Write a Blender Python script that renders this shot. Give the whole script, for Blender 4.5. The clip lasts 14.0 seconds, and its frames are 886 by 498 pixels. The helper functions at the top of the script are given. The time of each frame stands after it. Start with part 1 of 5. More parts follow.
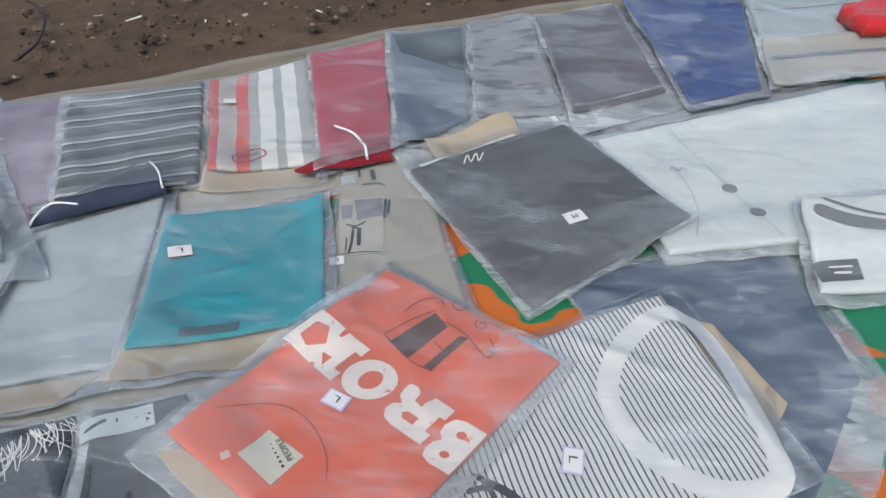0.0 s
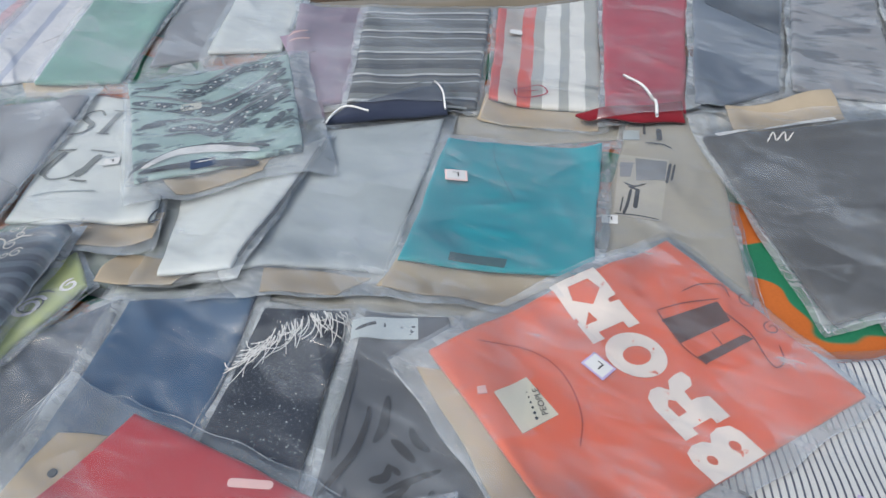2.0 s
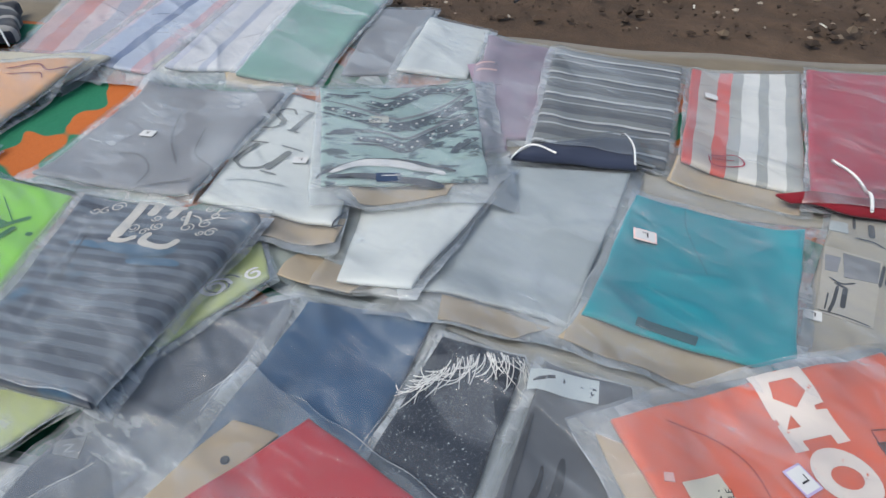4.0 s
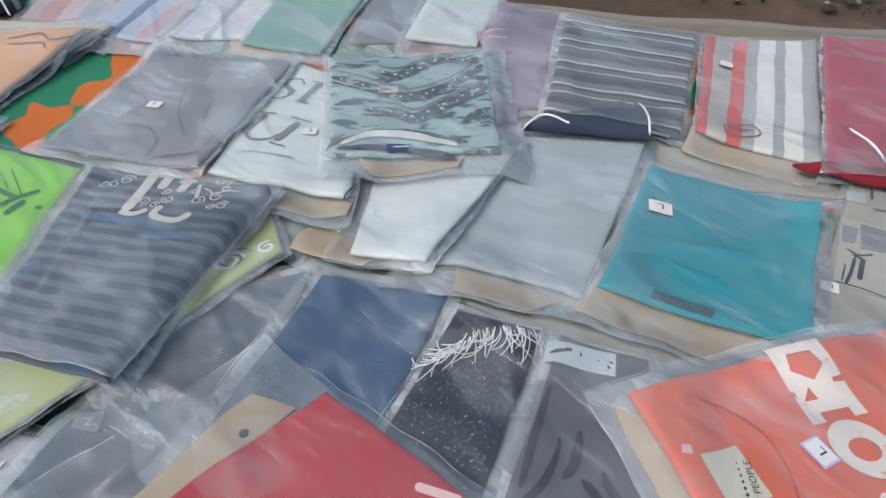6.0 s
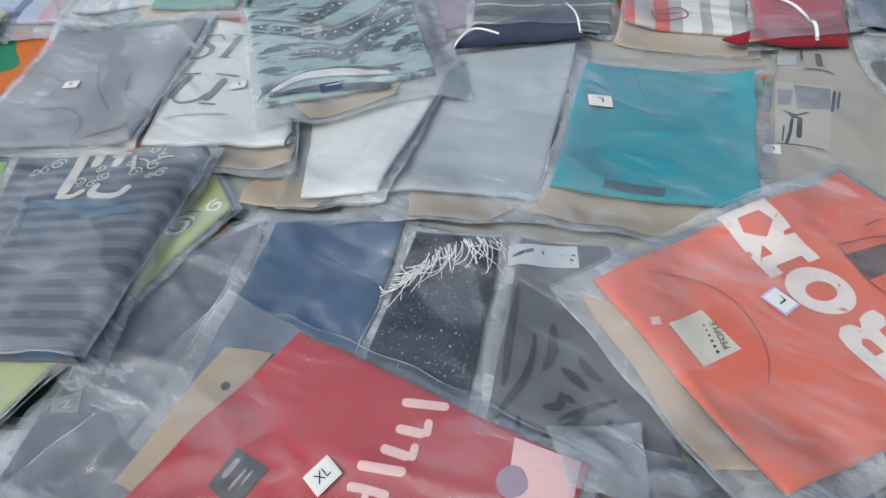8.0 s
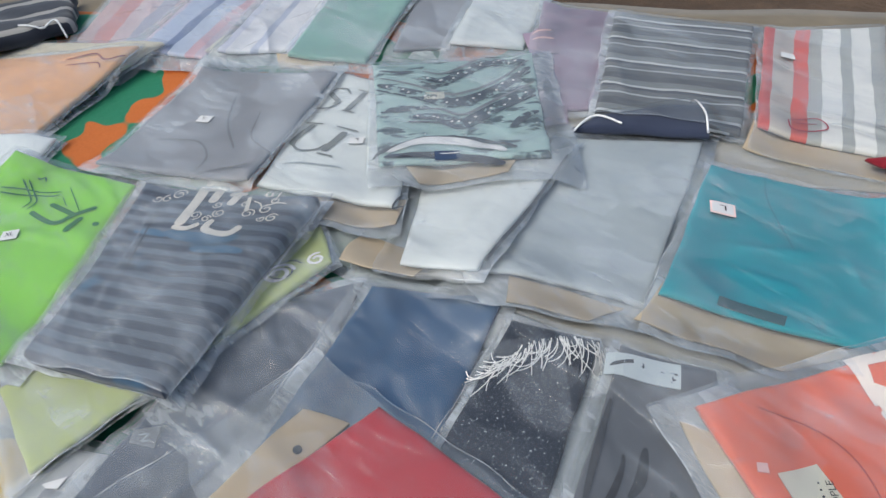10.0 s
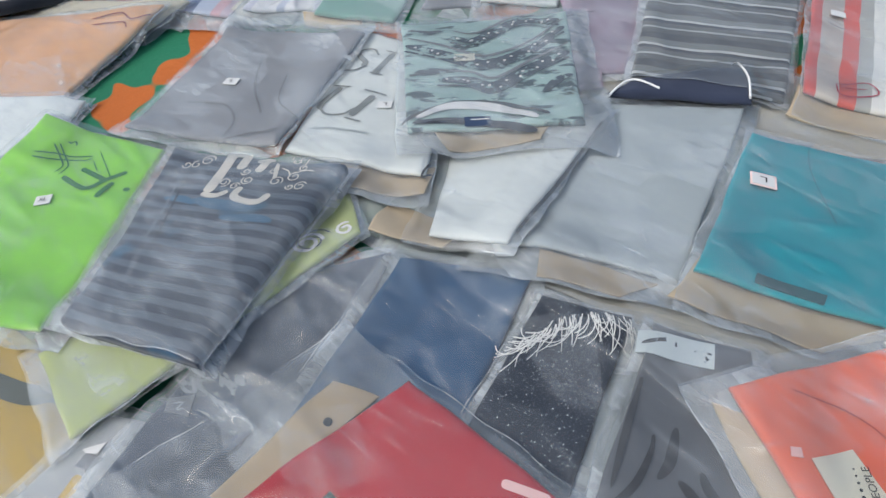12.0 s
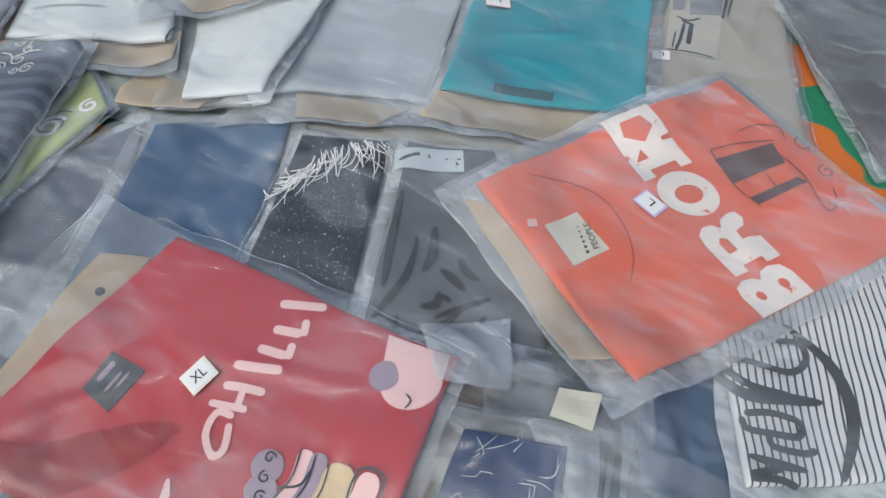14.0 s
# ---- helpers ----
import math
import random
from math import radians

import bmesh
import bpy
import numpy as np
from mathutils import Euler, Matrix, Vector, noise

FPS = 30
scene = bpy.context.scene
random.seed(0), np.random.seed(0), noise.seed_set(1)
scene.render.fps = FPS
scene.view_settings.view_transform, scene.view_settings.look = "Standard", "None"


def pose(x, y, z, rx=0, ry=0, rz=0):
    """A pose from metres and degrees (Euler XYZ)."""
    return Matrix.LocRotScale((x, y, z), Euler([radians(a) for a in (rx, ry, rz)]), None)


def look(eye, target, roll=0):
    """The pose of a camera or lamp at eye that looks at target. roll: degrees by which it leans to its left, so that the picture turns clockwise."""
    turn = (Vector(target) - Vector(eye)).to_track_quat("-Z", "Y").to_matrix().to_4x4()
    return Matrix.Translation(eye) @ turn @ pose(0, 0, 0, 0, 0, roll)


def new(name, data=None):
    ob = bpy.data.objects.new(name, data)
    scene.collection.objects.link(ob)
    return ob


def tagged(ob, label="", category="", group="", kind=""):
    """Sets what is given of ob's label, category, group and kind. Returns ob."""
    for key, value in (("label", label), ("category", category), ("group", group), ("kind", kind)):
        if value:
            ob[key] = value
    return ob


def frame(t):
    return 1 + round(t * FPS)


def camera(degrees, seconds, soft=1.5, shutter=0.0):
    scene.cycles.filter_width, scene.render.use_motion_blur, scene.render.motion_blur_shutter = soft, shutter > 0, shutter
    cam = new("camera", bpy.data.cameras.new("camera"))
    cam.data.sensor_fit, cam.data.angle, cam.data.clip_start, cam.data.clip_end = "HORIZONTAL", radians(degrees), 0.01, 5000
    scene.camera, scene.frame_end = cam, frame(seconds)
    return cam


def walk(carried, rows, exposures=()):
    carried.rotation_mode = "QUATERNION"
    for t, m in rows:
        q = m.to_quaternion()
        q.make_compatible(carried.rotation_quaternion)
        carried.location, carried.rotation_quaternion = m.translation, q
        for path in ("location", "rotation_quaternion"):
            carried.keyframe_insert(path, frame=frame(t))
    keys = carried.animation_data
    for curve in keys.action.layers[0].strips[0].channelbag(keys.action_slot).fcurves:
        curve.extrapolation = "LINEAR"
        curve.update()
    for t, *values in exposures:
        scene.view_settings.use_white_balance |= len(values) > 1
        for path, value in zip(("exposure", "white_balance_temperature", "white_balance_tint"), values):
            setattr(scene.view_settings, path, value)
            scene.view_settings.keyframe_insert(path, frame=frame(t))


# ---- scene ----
cam = camera(69.0, 14.0, soft=1.5)
PATH = [
    (0, (0.315, 0.315, 0.608), (0.194, 1.823, -0.701), -1.1),
    (0.5, (0.318, 0.315, 0.606), (0.246, 1.809, -0.722), 1.8),
    (1, (0.302, 0.307, 0.61), (0.141, 1.79, -0.722), 2.8),
    (1.5, (0.263, 0.317, 0.602), (-0.083, 1.769, -0.729), 0.8),
    (2, (0.207, 0.322, 0.584), (-0.453, 1.585, -0.82), -3.7),
    (2.5, (0.165, 0.305, 0.572), (-0.592, 1.549, -0.798), -2.8),
    (3, (0.135, 0.304, 0.584), (-0.655, 1.543, -0.772), 0.5),
    (3.5, (0.118, 0.292, 0.585), (-0.813, 1.472, -0.734), -0.7),
    (3.7, (0.1, 0.288, 0.583), (-0.831, 1.465, -0.739), 0.0),
    (5.8, (0.087, 0.283, 0.571), (-0.804, 1.427, -0.807), -1.0),
    (6, (0.081, 0.283, 0.577), (-0.812, 1.407, -0.816), -0.3),
    (6.5, (0.073, 0.278, 0.569), (-0.786, 1.357, -0.879), -1.8),
    (7, (0.088, 0.268, 0.558), (-0.675, 1.352, -0.94), -6.1),
    (7.5, (0.097, 0.269, 0.555), (-0.645, 1.355, -0.952), -6.8),
    (8, (0.102, 0.271, 0.555), (-0.646, 1.356, -0.949), -7.4),
    (8.5, (0.089, 0.278, 0.559), (-0.835, 1.329, -0.87), -8.8),
    (9, (0.075, 0.271, 0.57), (-0.825, 1.355, -0.849), -5.6),
    (9.2, (0.069, 0.278, 0.568), (-0.882, 1.344, -0.832), -5.9),
    (11.3, (0.063, 0.299, 0.569), (-0.964, 1.33, -0.803), -5.1),
    (11.5, (0.061, 0.301, 0.576), (-0.942, 1.311, -0.83), -5.0),
    (12, (0.048, 0.305, 0.576), (-0.956, 1.213, -0.896), -7.5),
    (12.5, (0.05, 0.277, 0.551), (-0.824, 1.181, -1.004), -8.0),
    (13, (0.097, 0.278, 0.546), (-0.462, 1.18, -1.15), -2.5),
    (13.5, (0.154, 0.278, 0.542), (-0.294, 1.217, -1.166), -1.9),
    (14, (0.152, 0.289, 0.55), (-0.331, 1.262, -1.129), -1.0),
]
walk(cam, [(t, look(eye, target, roll)) for t, eye, target, roll in PATH], exposures=[(0.0, 0.08, 6450, 5.0)])

W_ = scene.world = bpy.data.worlds.new("overcast_sky")
W_.use_nodes = True
SUN_EL, SUN_AZ = radians(58), radians(200)
sky = W_.node_tree.nodes.new("ShaderNodeTexSky")
sky.sky_type, sky.sun_disc, sky.sun_elevation, sky.sun_rotation = "NISHITA", False, SUN_EL, SUN_AZ
sky.dust_density, sky.air_density, sky.ozone_density = 4.0, 1.0, 1.0
W_.node_tree.nodes["Background"].inputs["Strength"].default_value = 0.17
W_.node_tree.links.new(sky.outputs["Color"], W_.node_tree.nodes["Background"].inputs["Color"])
sun = new("sun", bpy.data.lights.new("sun", "SUN"))
sun.data.energy, sun.data.angle, sun.data.color = 1.15, radians(40), (1.0, 0.985, 0.95)
sun.matrix_world = look((0, 0, 0), (-math.sin(SUN_AZ) * math.cos(SUN_EL), -math.cos(SUN_AZ) * math.cos(SUN_EL), -math.sin(SUN_EL)))


# ---- materials ----
def nodes_of(name):
    m = bpy.data.materials.new(name)
    m.use_nodes = True
    nt = m.node_tree
    return m, nt, nt.nodes["Principled BSDF"]


def add(nt, kind, **values):
    n = nt.nodes.new(kind)
    for key, value in values.items():
        n.inputs[key.replace("_", " ")].default_value = value
    return n


def mixed(nt, fac, a, b, mode="MIX"):
    n = nt.nodes.new("ShaderNodeMix")
    n.data_type, n.blend_type = "RGBA", mode
    for socket, v in ((n.inputs[0], fac), (n.inputs[6], a), (n.inputs[7], b)):
        if hasattr(v, "links"):
            nt.links.new(v, socket)
        elif isinstance(v, tuple):
            socket.default_value = (*v, 1)
        else:
            socket.default_value = v
    return n.outputs[2]


def ramp(nt, fac, stops, mode="LINEAR"):
    n = nt.nodes.new("ShaderNodeValToRGB")
    n.color_ramp.interpolation = mode
    e = n.color_ramp.elements
    while len(e) < len(stops):
        e.new(0.5)
    for k, (at, c) in zip(e, stops):
        k.position = at
        k.color = (*c, 1) if isinstance(c, tuple) else (c, c, c, 1)
    nt.links.new(fac, n.inputs[0])
    return n.outputs[0]


def noise_of(nt, coord, scale, detail=4.0, rough=0.6, stretch=None, turn=0.0):
    if stretch:
        mp = nt.nodes.new("ShaderNodeMapping")
        mp.inputs["Scale"].default_value = stretch
        mp.inputs["Rotation"].default_value = (0, 0, turn)
        nt.links.new(coord, mp.inputs[0])
        coord = mp.outputs[0]
    n = add(nt, "ShaderNodeTexNoise", Scale=scale, Detail=detail, Roughness=rough)
    nt.links.new(coord, n.inputs["Vector"])
    return n.outputs[0]


def coords(nt):
    c = nt.nodes.new("ShaderNodeTexCoord")
    return c.outputs["UV"], c.outputs["Object"]


def bump(nt, bsdf, height, strength, distance, under=None):
    b = add(nt, "ShaderNodeBump", Strength=strength, Distance=distance)
    nt.links.new(height, b.inputs["Height"])
    if under:
        nt.links.new(under, b.inputs["Normal"])
    nt.links.new(b.outputs[0], bsdf.inputs["Normal"])
    return b.outputs[0]


def stripes_of(nt, uv, axis, period, bands, wave=0.0009):
    """Bands across a cloth, repeated at a period in metres; bands is a list of (start within the period, colour)."""
    w = noise_of(nt, uv, 9.0, 2.0)
    sep = nt.nodes.new("ShaderNodeSeparateXYZ")
    nt.links.new(uv, sep.inputs[0])
    ma = nt.nodes.new("ShaderNodeMath")
    ma.operation = "MULTIPLY_ADD"
    nt.links.new(w, ma.inputs[0])
    ma.inputs[1].default_value = wave * 6
    nt.links.new(sep.outputs[axis], ma.inputs[2])
    dv = nt.nodes.new("ShaderNodeMath")
    dv.operation = "DIVIDE"
    nt.links.new(ma.outputs[0], dv.inputs[0])
    dv.inputs[1].default_value = period
    fr = nt.nodes.new("ShaderNodeMath")
    fr.operation = "FRACT"
    nt.links.new(dv.outputs[0], fr.inputs[0])
    return ramp(nt, fr.outputs[0], bands, "CONSTANT")


def cloth(name, colour, vary=0.25, stripes=None, patches=None, sheen=0.2, second=None):
    """Woven or knitted cotton. stripes: (axis, period, bands); patches: (scale, colour, threshold) for printed motifs."""
    m, nt, b = nodes_of(name)
    uv, ob = coords(nt)
    base = colour
    if stripes:
        base = stripes_of(nt, uv, *stripes)
    if second:
        n2 = noise_of(nt, uv, second[0], 3.0, 0.6, second[3] if len(second) > 3 else None)
        base = mixed(nt, ramp(nt, n2, [(second[2], 0.0), (second[2] + 0.06, 1.0)]), base, second[1])
    if patches:
        n3 = noise_of(nt, uv, patches[0], 5.0, 0.7)
        base = mixed(nt, ramp(nt, n3, [(patches[2], 0.0), (patches[2] + 0.03, 1.0)]), base, patches[1])
    big = noise_of(nt, ob, 7.0, 3.0)
    fine = noise_of(nt, ob, 420.0, 2.0, 0.5, (1.0, 2.2, 1.0), 0.5)
    dark = mixed(nt, ramp(nt, big, [(0.3, 0.0), (0.7, 1.0)]), (1 - vary,) * 3, (1, 1, 1))
    grain = mixed(nt, fine, (0.95, 0.95, 0.95), (1.04, 1.04, 1.04))
    col = mixed(nt, 1.0, mixed(nt, 1.0, base, dark, "MULTIPLY"), grain, "MULTIPLY")
    nt.links.new(col, b.inputs["Base Color"])
    b.inputs["Roughness"].default_value = 0.92
    b.inputs["Specular IOR Level"].default_value = 0.2
    b.inputs["Sheen Weight"].default_value = sheen
    crease = noise_of(nt, ob, 9.0, 4.0, 0.5, (1.0, 1.7, 1.0), 0.6)
    bump(nt, b, crease, 0.15, 0.02)
    return m


def film_material(name, milk=0.10, glare_streak=0.30, turn=0.4, tint=(0.76, 0.82, 0.87), gloss=0.8):
    """Clear packing film: mostly see-through, milky where it is creased, glossy at low angles. Streaks, facets and
    crease lines also carry painted glare.
    """
    m, nt, b = nodes_of(name)
    uv, ob = coords(nt)
    wrinkle = noise_of(nt, ob, 6.5, 4.0, 0.55, (1.0, 1.9, 1.0), turn)
    fine = noise_of(nt, ob, 30.0, 5.0, 0.65, (1.0, 3.0, 1.0), turn + 0.9)
    cloud = noise_of(nt, ob, 8.0, 4.0, 0.6)
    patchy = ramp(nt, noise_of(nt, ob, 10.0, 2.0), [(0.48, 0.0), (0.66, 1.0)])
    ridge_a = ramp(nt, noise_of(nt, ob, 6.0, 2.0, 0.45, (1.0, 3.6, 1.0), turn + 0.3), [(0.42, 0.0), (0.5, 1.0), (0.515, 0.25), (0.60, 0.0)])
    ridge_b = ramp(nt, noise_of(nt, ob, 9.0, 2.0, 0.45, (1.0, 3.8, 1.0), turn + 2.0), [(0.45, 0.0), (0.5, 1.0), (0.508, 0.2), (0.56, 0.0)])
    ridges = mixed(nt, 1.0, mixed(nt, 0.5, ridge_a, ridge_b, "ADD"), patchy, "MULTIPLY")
    # even milkiness of the film, plus pale streaks that paint in glare
    f = ramp(nt, mixed(nt, 0.5, wrinkle, fine), [(0.40, milk * 0.7), (0.50, milk), (0.55, milk + glare_streak * 0.55), (0.68, milk + glare_streak)])
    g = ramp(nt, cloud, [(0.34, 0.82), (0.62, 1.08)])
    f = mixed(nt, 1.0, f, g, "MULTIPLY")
    mp = nt.nodes.new("ShaderNodeMapping")
    mp.inputs["Scale"].default_value, mp.inputs["Rotation"].default_value = (1.0, 2.1, 1.0), (0, 0, turn + 0.2)
    bent = nt.nodes.new("ShaderNodeTexNoise")
    bent.inputs["Scale"].default_value = 9.0
    nt.links.new(ob, bent.inputs["Vector"])
    nt.links.new(mixed(nt, 0.045, ob, bent.outputs["Color"], "ADD"), mp.inputs[0])
    cell = add(nt, "ShaderNodeTexVoronoi", Scale=8.5)
    nt.links.new(mp.outputs[0], cell.inputs["Vector"])
    # cells of differing white stand in for sky glare on folded film
    facet_glare = ramp(nt, cell.outputs["Color"], [(0.15, 0.5), (0.6, 1.0), (0.85, 1.6)])
    f = mixed(nt, 1.0, f, facet_glare, "MULTIPLY")
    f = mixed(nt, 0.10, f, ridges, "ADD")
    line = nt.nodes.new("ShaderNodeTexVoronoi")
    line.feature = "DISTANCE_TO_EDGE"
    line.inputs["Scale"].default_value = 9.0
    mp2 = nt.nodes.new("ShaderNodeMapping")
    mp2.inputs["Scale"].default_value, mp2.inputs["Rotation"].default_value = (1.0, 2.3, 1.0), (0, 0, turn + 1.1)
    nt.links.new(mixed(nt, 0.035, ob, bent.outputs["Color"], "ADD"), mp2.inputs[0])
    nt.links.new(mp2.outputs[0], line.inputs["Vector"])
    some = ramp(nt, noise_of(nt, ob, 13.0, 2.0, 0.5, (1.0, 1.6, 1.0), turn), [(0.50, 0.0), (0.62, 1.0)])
    # pale crease lines: partly whitened film, partly highlights put into the colour
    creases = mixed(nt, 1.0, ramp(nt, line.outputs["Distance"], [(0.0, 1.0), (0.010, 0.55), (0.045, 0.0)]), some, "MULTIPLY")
    f = mixed(nt, 0.055 + glare_streak * 0.4, f, creases, "ADD")
    height = mixed(nt, 0.5, mixed(nt, 0.22, mixed(nt, 0.5, wrinkle, ridges, "ADD"), cell.outputs["Distance"]), mixed(nt, 0.75, creases, (0, 0, 0)), "ADD")
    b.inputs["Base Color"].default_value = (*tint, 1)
    b.inputs["Roughness"].default_value = 0.55
    b.inputs["Specular IOR Level"].default_value = 0.3
    bm1 = add(nt, "ShaderNodeBump", Strength=0.5, Distance=0.006)
    nt.links.new(height, bm1.inputs["Height"])
    bm2 = add(nt, "ShaderNodeBump", Strength=0.008, Distance=0.001)
    nt.links.new(fine, bm2.inputs["Height"])
    nt.links.new(bm1.outputs[0], bm2.inputs["Normal"])
    gl = nt.nodes.new("ShaderNodeBsdfGlossy")
    gl.inputs["Roughness"].default_value = 0.23
    nt.links.new(bm2.outputs[0], gl.inputs["Normal"])
    fr = add(nt, "ShaderNodeFresnel", IOR=1.55)
    nt.links.new(bm2.outputs[0], fr.inputs["Normal"])
    tr = nt.nodes.new("ShaderNodeBsdfTransparent")
    tr.inputs["Color"].default_value = (0.97, 0.975, 0.98, 1)
    s1, s2 = nt.nodes.new("ShaderNodeMixShader"), nt.nodes.new("ShaderNodeMixShader")
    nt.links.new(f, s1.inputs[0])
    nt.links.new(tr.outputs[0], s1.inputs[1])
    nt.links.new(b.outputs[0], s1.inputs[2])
    half = nt.nodes.new("ShaderNodeMath")
    half.operation = "MULTIPLY"
    half.inputs[1].default_value = gloss
    nt.links.new(fr.outputs[0], half.inputs[0])
    nt.links.new(half.outputs[0], s2.inputs[0])
    nt.links.new(s1.outputs[0], s2.inputs[1])
    nt.links.new(gl.outputs[0], s2.inputs[2])
    nt.links.new(s2.outputs[0], nt.nodes["Material Output"].inputs["Surface"])
    return m


def plain(name, colour, rough=0.6, vary=0.15, scale=40.0, relief=0.0008):
    m, nt, b = nodes_of(name)
    uv, ob = coords(nt)
    n = noise_of(nt, ob, scale, 4.0)
    c = mixed(nt, n, tuple(k * (1 - vary) for k in colour), tuple(min(1, k * (1 + vary)) for k in colour))
    nt.links.new(c, b.inputs["Base Color"])
    b.inputs["Roughness"].default_value = rough
    bump(nt, b, noise_of(nt, ob, scale * 6, 3.0), 0.3, relief)
    return m


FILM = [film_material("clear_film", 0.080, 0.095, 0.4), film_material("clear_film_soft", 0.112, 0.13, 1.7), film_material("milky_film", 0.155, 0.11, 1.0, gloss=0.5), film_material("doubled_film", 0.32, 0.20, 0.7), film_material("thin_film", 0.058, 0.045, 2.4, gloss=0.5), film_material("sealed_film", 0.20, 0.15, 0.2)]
CARD = plain("cardboard", (0.37, 0.305, 0.22), 0.85, 0.12, 30.0)
PAPER = plain("white_paper", (0.58, 0.585, 0.585), 0.6, 0.06)
CREAM = plain("cream_card", (0.62, 0.61, 0.52), 0.6, 0.06)
INK = plain("black_ink", (0.014, 0.014, 0.018), 0.6, 0.2)
CORD = plain("white_cord", (0.74, 0.74, 0.73), 0.8, 0.12, 200.0)


# ---- the pile's height, kept while things are laid on one another ----
X0, Y0, RES = -2.4, -0.8, 0.005
PILE = np.zeros((int(4.6 / RES), int(3.8 / RES)))


def spread(a, r, op):
    out = a.copy()
    for axis in (0, 1):
        acc = out.copy()
        for k in range(1, r + 1):
            for s in (-k, k):
                sh = np.roll(out, s, axis)
                acc = np.maximum(acc, sh) if op == "max" else acc + sh
        out = acc if op == "max" else acc / (2 * r + 1)
    return out


class Laid:
    """The height on which a new sheet comes to rest inside a box, stiff over r cells."""

    def __init__(self, pts, r):
        lo, hi = pts.min(0), pts.max(0)
        pad = 2 * r + 4
        self.i0 = max(0, int((lo[0] - X0) / RES) - pad)
        self.j0 = max(0, int((lo[1] - Y0) / RES) - pad)
        i1, j1 = int((hi[0] - X0) / RES) + pad, int((hi[1] - Y0) / RES) + pad
        a = PILE[self.i0:i1, self.j0:j1]
        self.a = spread(spread(a, r, "max"), r, "mean") if r else a.copy()

    def at(self, x, y):
        fx = np.clip((np.asarray(x) - X0) / RES - self.i0, 0, self.a.shape[0] - 1.001)
        fy = np.clip((np.asarray(y) - Y0) / RES - self.j0, 0, self.a.shape[1] - 1.001)
        i, j = fx.astype(int), fy.astype(int)
        u, v = fx - i, fy - j
        a = self.a
        return (a[i, j] * (1 - u) + a[i + 1, j] * u) * (1 - v) + (a[i, j + 1] * (1 - u) + a[i + 1, j + 1] * u) * v


def heap(x, y, z):
    i, j = np.round((x - X0) / RES).astype(int).ravel(), np.round((y - Y0) / RES).astype(int).ravel()
    ok = (i >= 0) & (j >= 0) & (i < PILE.shape[0]) & (j < PILE.shape[1])
    np.maximum.at(PILE, (i[ok], j[ok]), z.ravel()[ok])


def between(a, us, vs, uu, vv):
    """Values of a grid at places between its lines."""
    fu, fv = np.interp(uu, us, np.arange(len(us))), np.interp(vv, vs, np.arange(len(vs)))
    i, j = np.minimum(fu.astype(int), len(us) - 2), np.minimum(fv.astype(int), len(vs) - 2)
    x, y = fu - i, fv - j
    return (a[i, j] * (1 - x) + a[i + 1, j] * x) * (1 - y) + (a[i, j + 1] * (1 - x) + a[i + 1, j + 1] * x) * y


def waves(x, y, seed, n=7, k0=25.0, k1=110.0, turn=None):
    """Smooth irregular folds between 0 and 1."""
    r = np.random.default_rng(seed)
    out, tot = np.zeros_like(x), 0.0
    for _ in range(n):
        k = k0 * (k1 / k0) ** r.random()
        a = r.random() * 6.28 if turn is None else turn + r.normal() * 0.45
        amp = (k0 / k) ** 0.7
        ph = k * (x * math.cos(a) + y * math.sin(a)) + r.random() * 6.28 + 1.6 * np.sin(9 * x + r.random() * 6) + 1.6 * np.sin(8 * y + r.random() * 6)
        out += amp * (1 - np.abs(np.sin(ph / 2))) ** 2
        tot += amp
    return out / tot


def tents(x, y, seed, n, turn=None):
    """Straight, sharp folds that run part of the way across a film and die out, between 0 and 1."""
    r = np.random.default_rng(seed)
    x0, x1, y0, y1 = x.min(), x.max(), y.min(), y.max()
    out = np.zeros_like(x)
    for _ in range(n):
        cx, cy = r.uniform(x0, x1), r.uniform(y0, y1)
        a = r.random() * 6.28 if turn is None else turn + r.normal() * 0.5
        half, wide = r.uniform(0.03, 0.12), r.uniform(0.005, 0.014)
        along = (x - cx) * math.cos(a) + (y - cy) * math.sin(a)
        across = (y - cy) * math.cos(a) - (x - cx) * math.sin(a)
        lean = np.where(across > 0, across / (wide * r.uniform(0.7, 2.2)), -across / wide)
        out = np.maximum(out, r.uniform(0.4, 1.0) * np.clip(1 - lean, 0, 1) * np.clip(1 - (along / half) ** 2, 0, 1))
    return out


def quad_xy(q, u, v):
    a, b, c, d = [np.array(p) for p in q]
    u, v = u[..., None], v[..., None]
    return (a * (1 - u) + b * u) * (1 - v) + (d * (1 - u) + c * u) * v


def steps(length, cell):
    n = max(4, int(length / cell))
    e = 0.009 / length
    return np.concatenate(([0, e * 0.12, e * 0.45], np.linspace(e, 1 - e, n), [1 - e * 0.45, 1 - e * 0.12, 1]))


def edges(q):
    p = [np.array(k) for k in q]
    return (np.linalg.norm(p[1] - p[0]) + np.linalg.norm(p[2] - p[3])) / 2, (np.linalg.norm(p[3] - p[0]) + np.linalg.norm(p[2] - p[1])) / 2


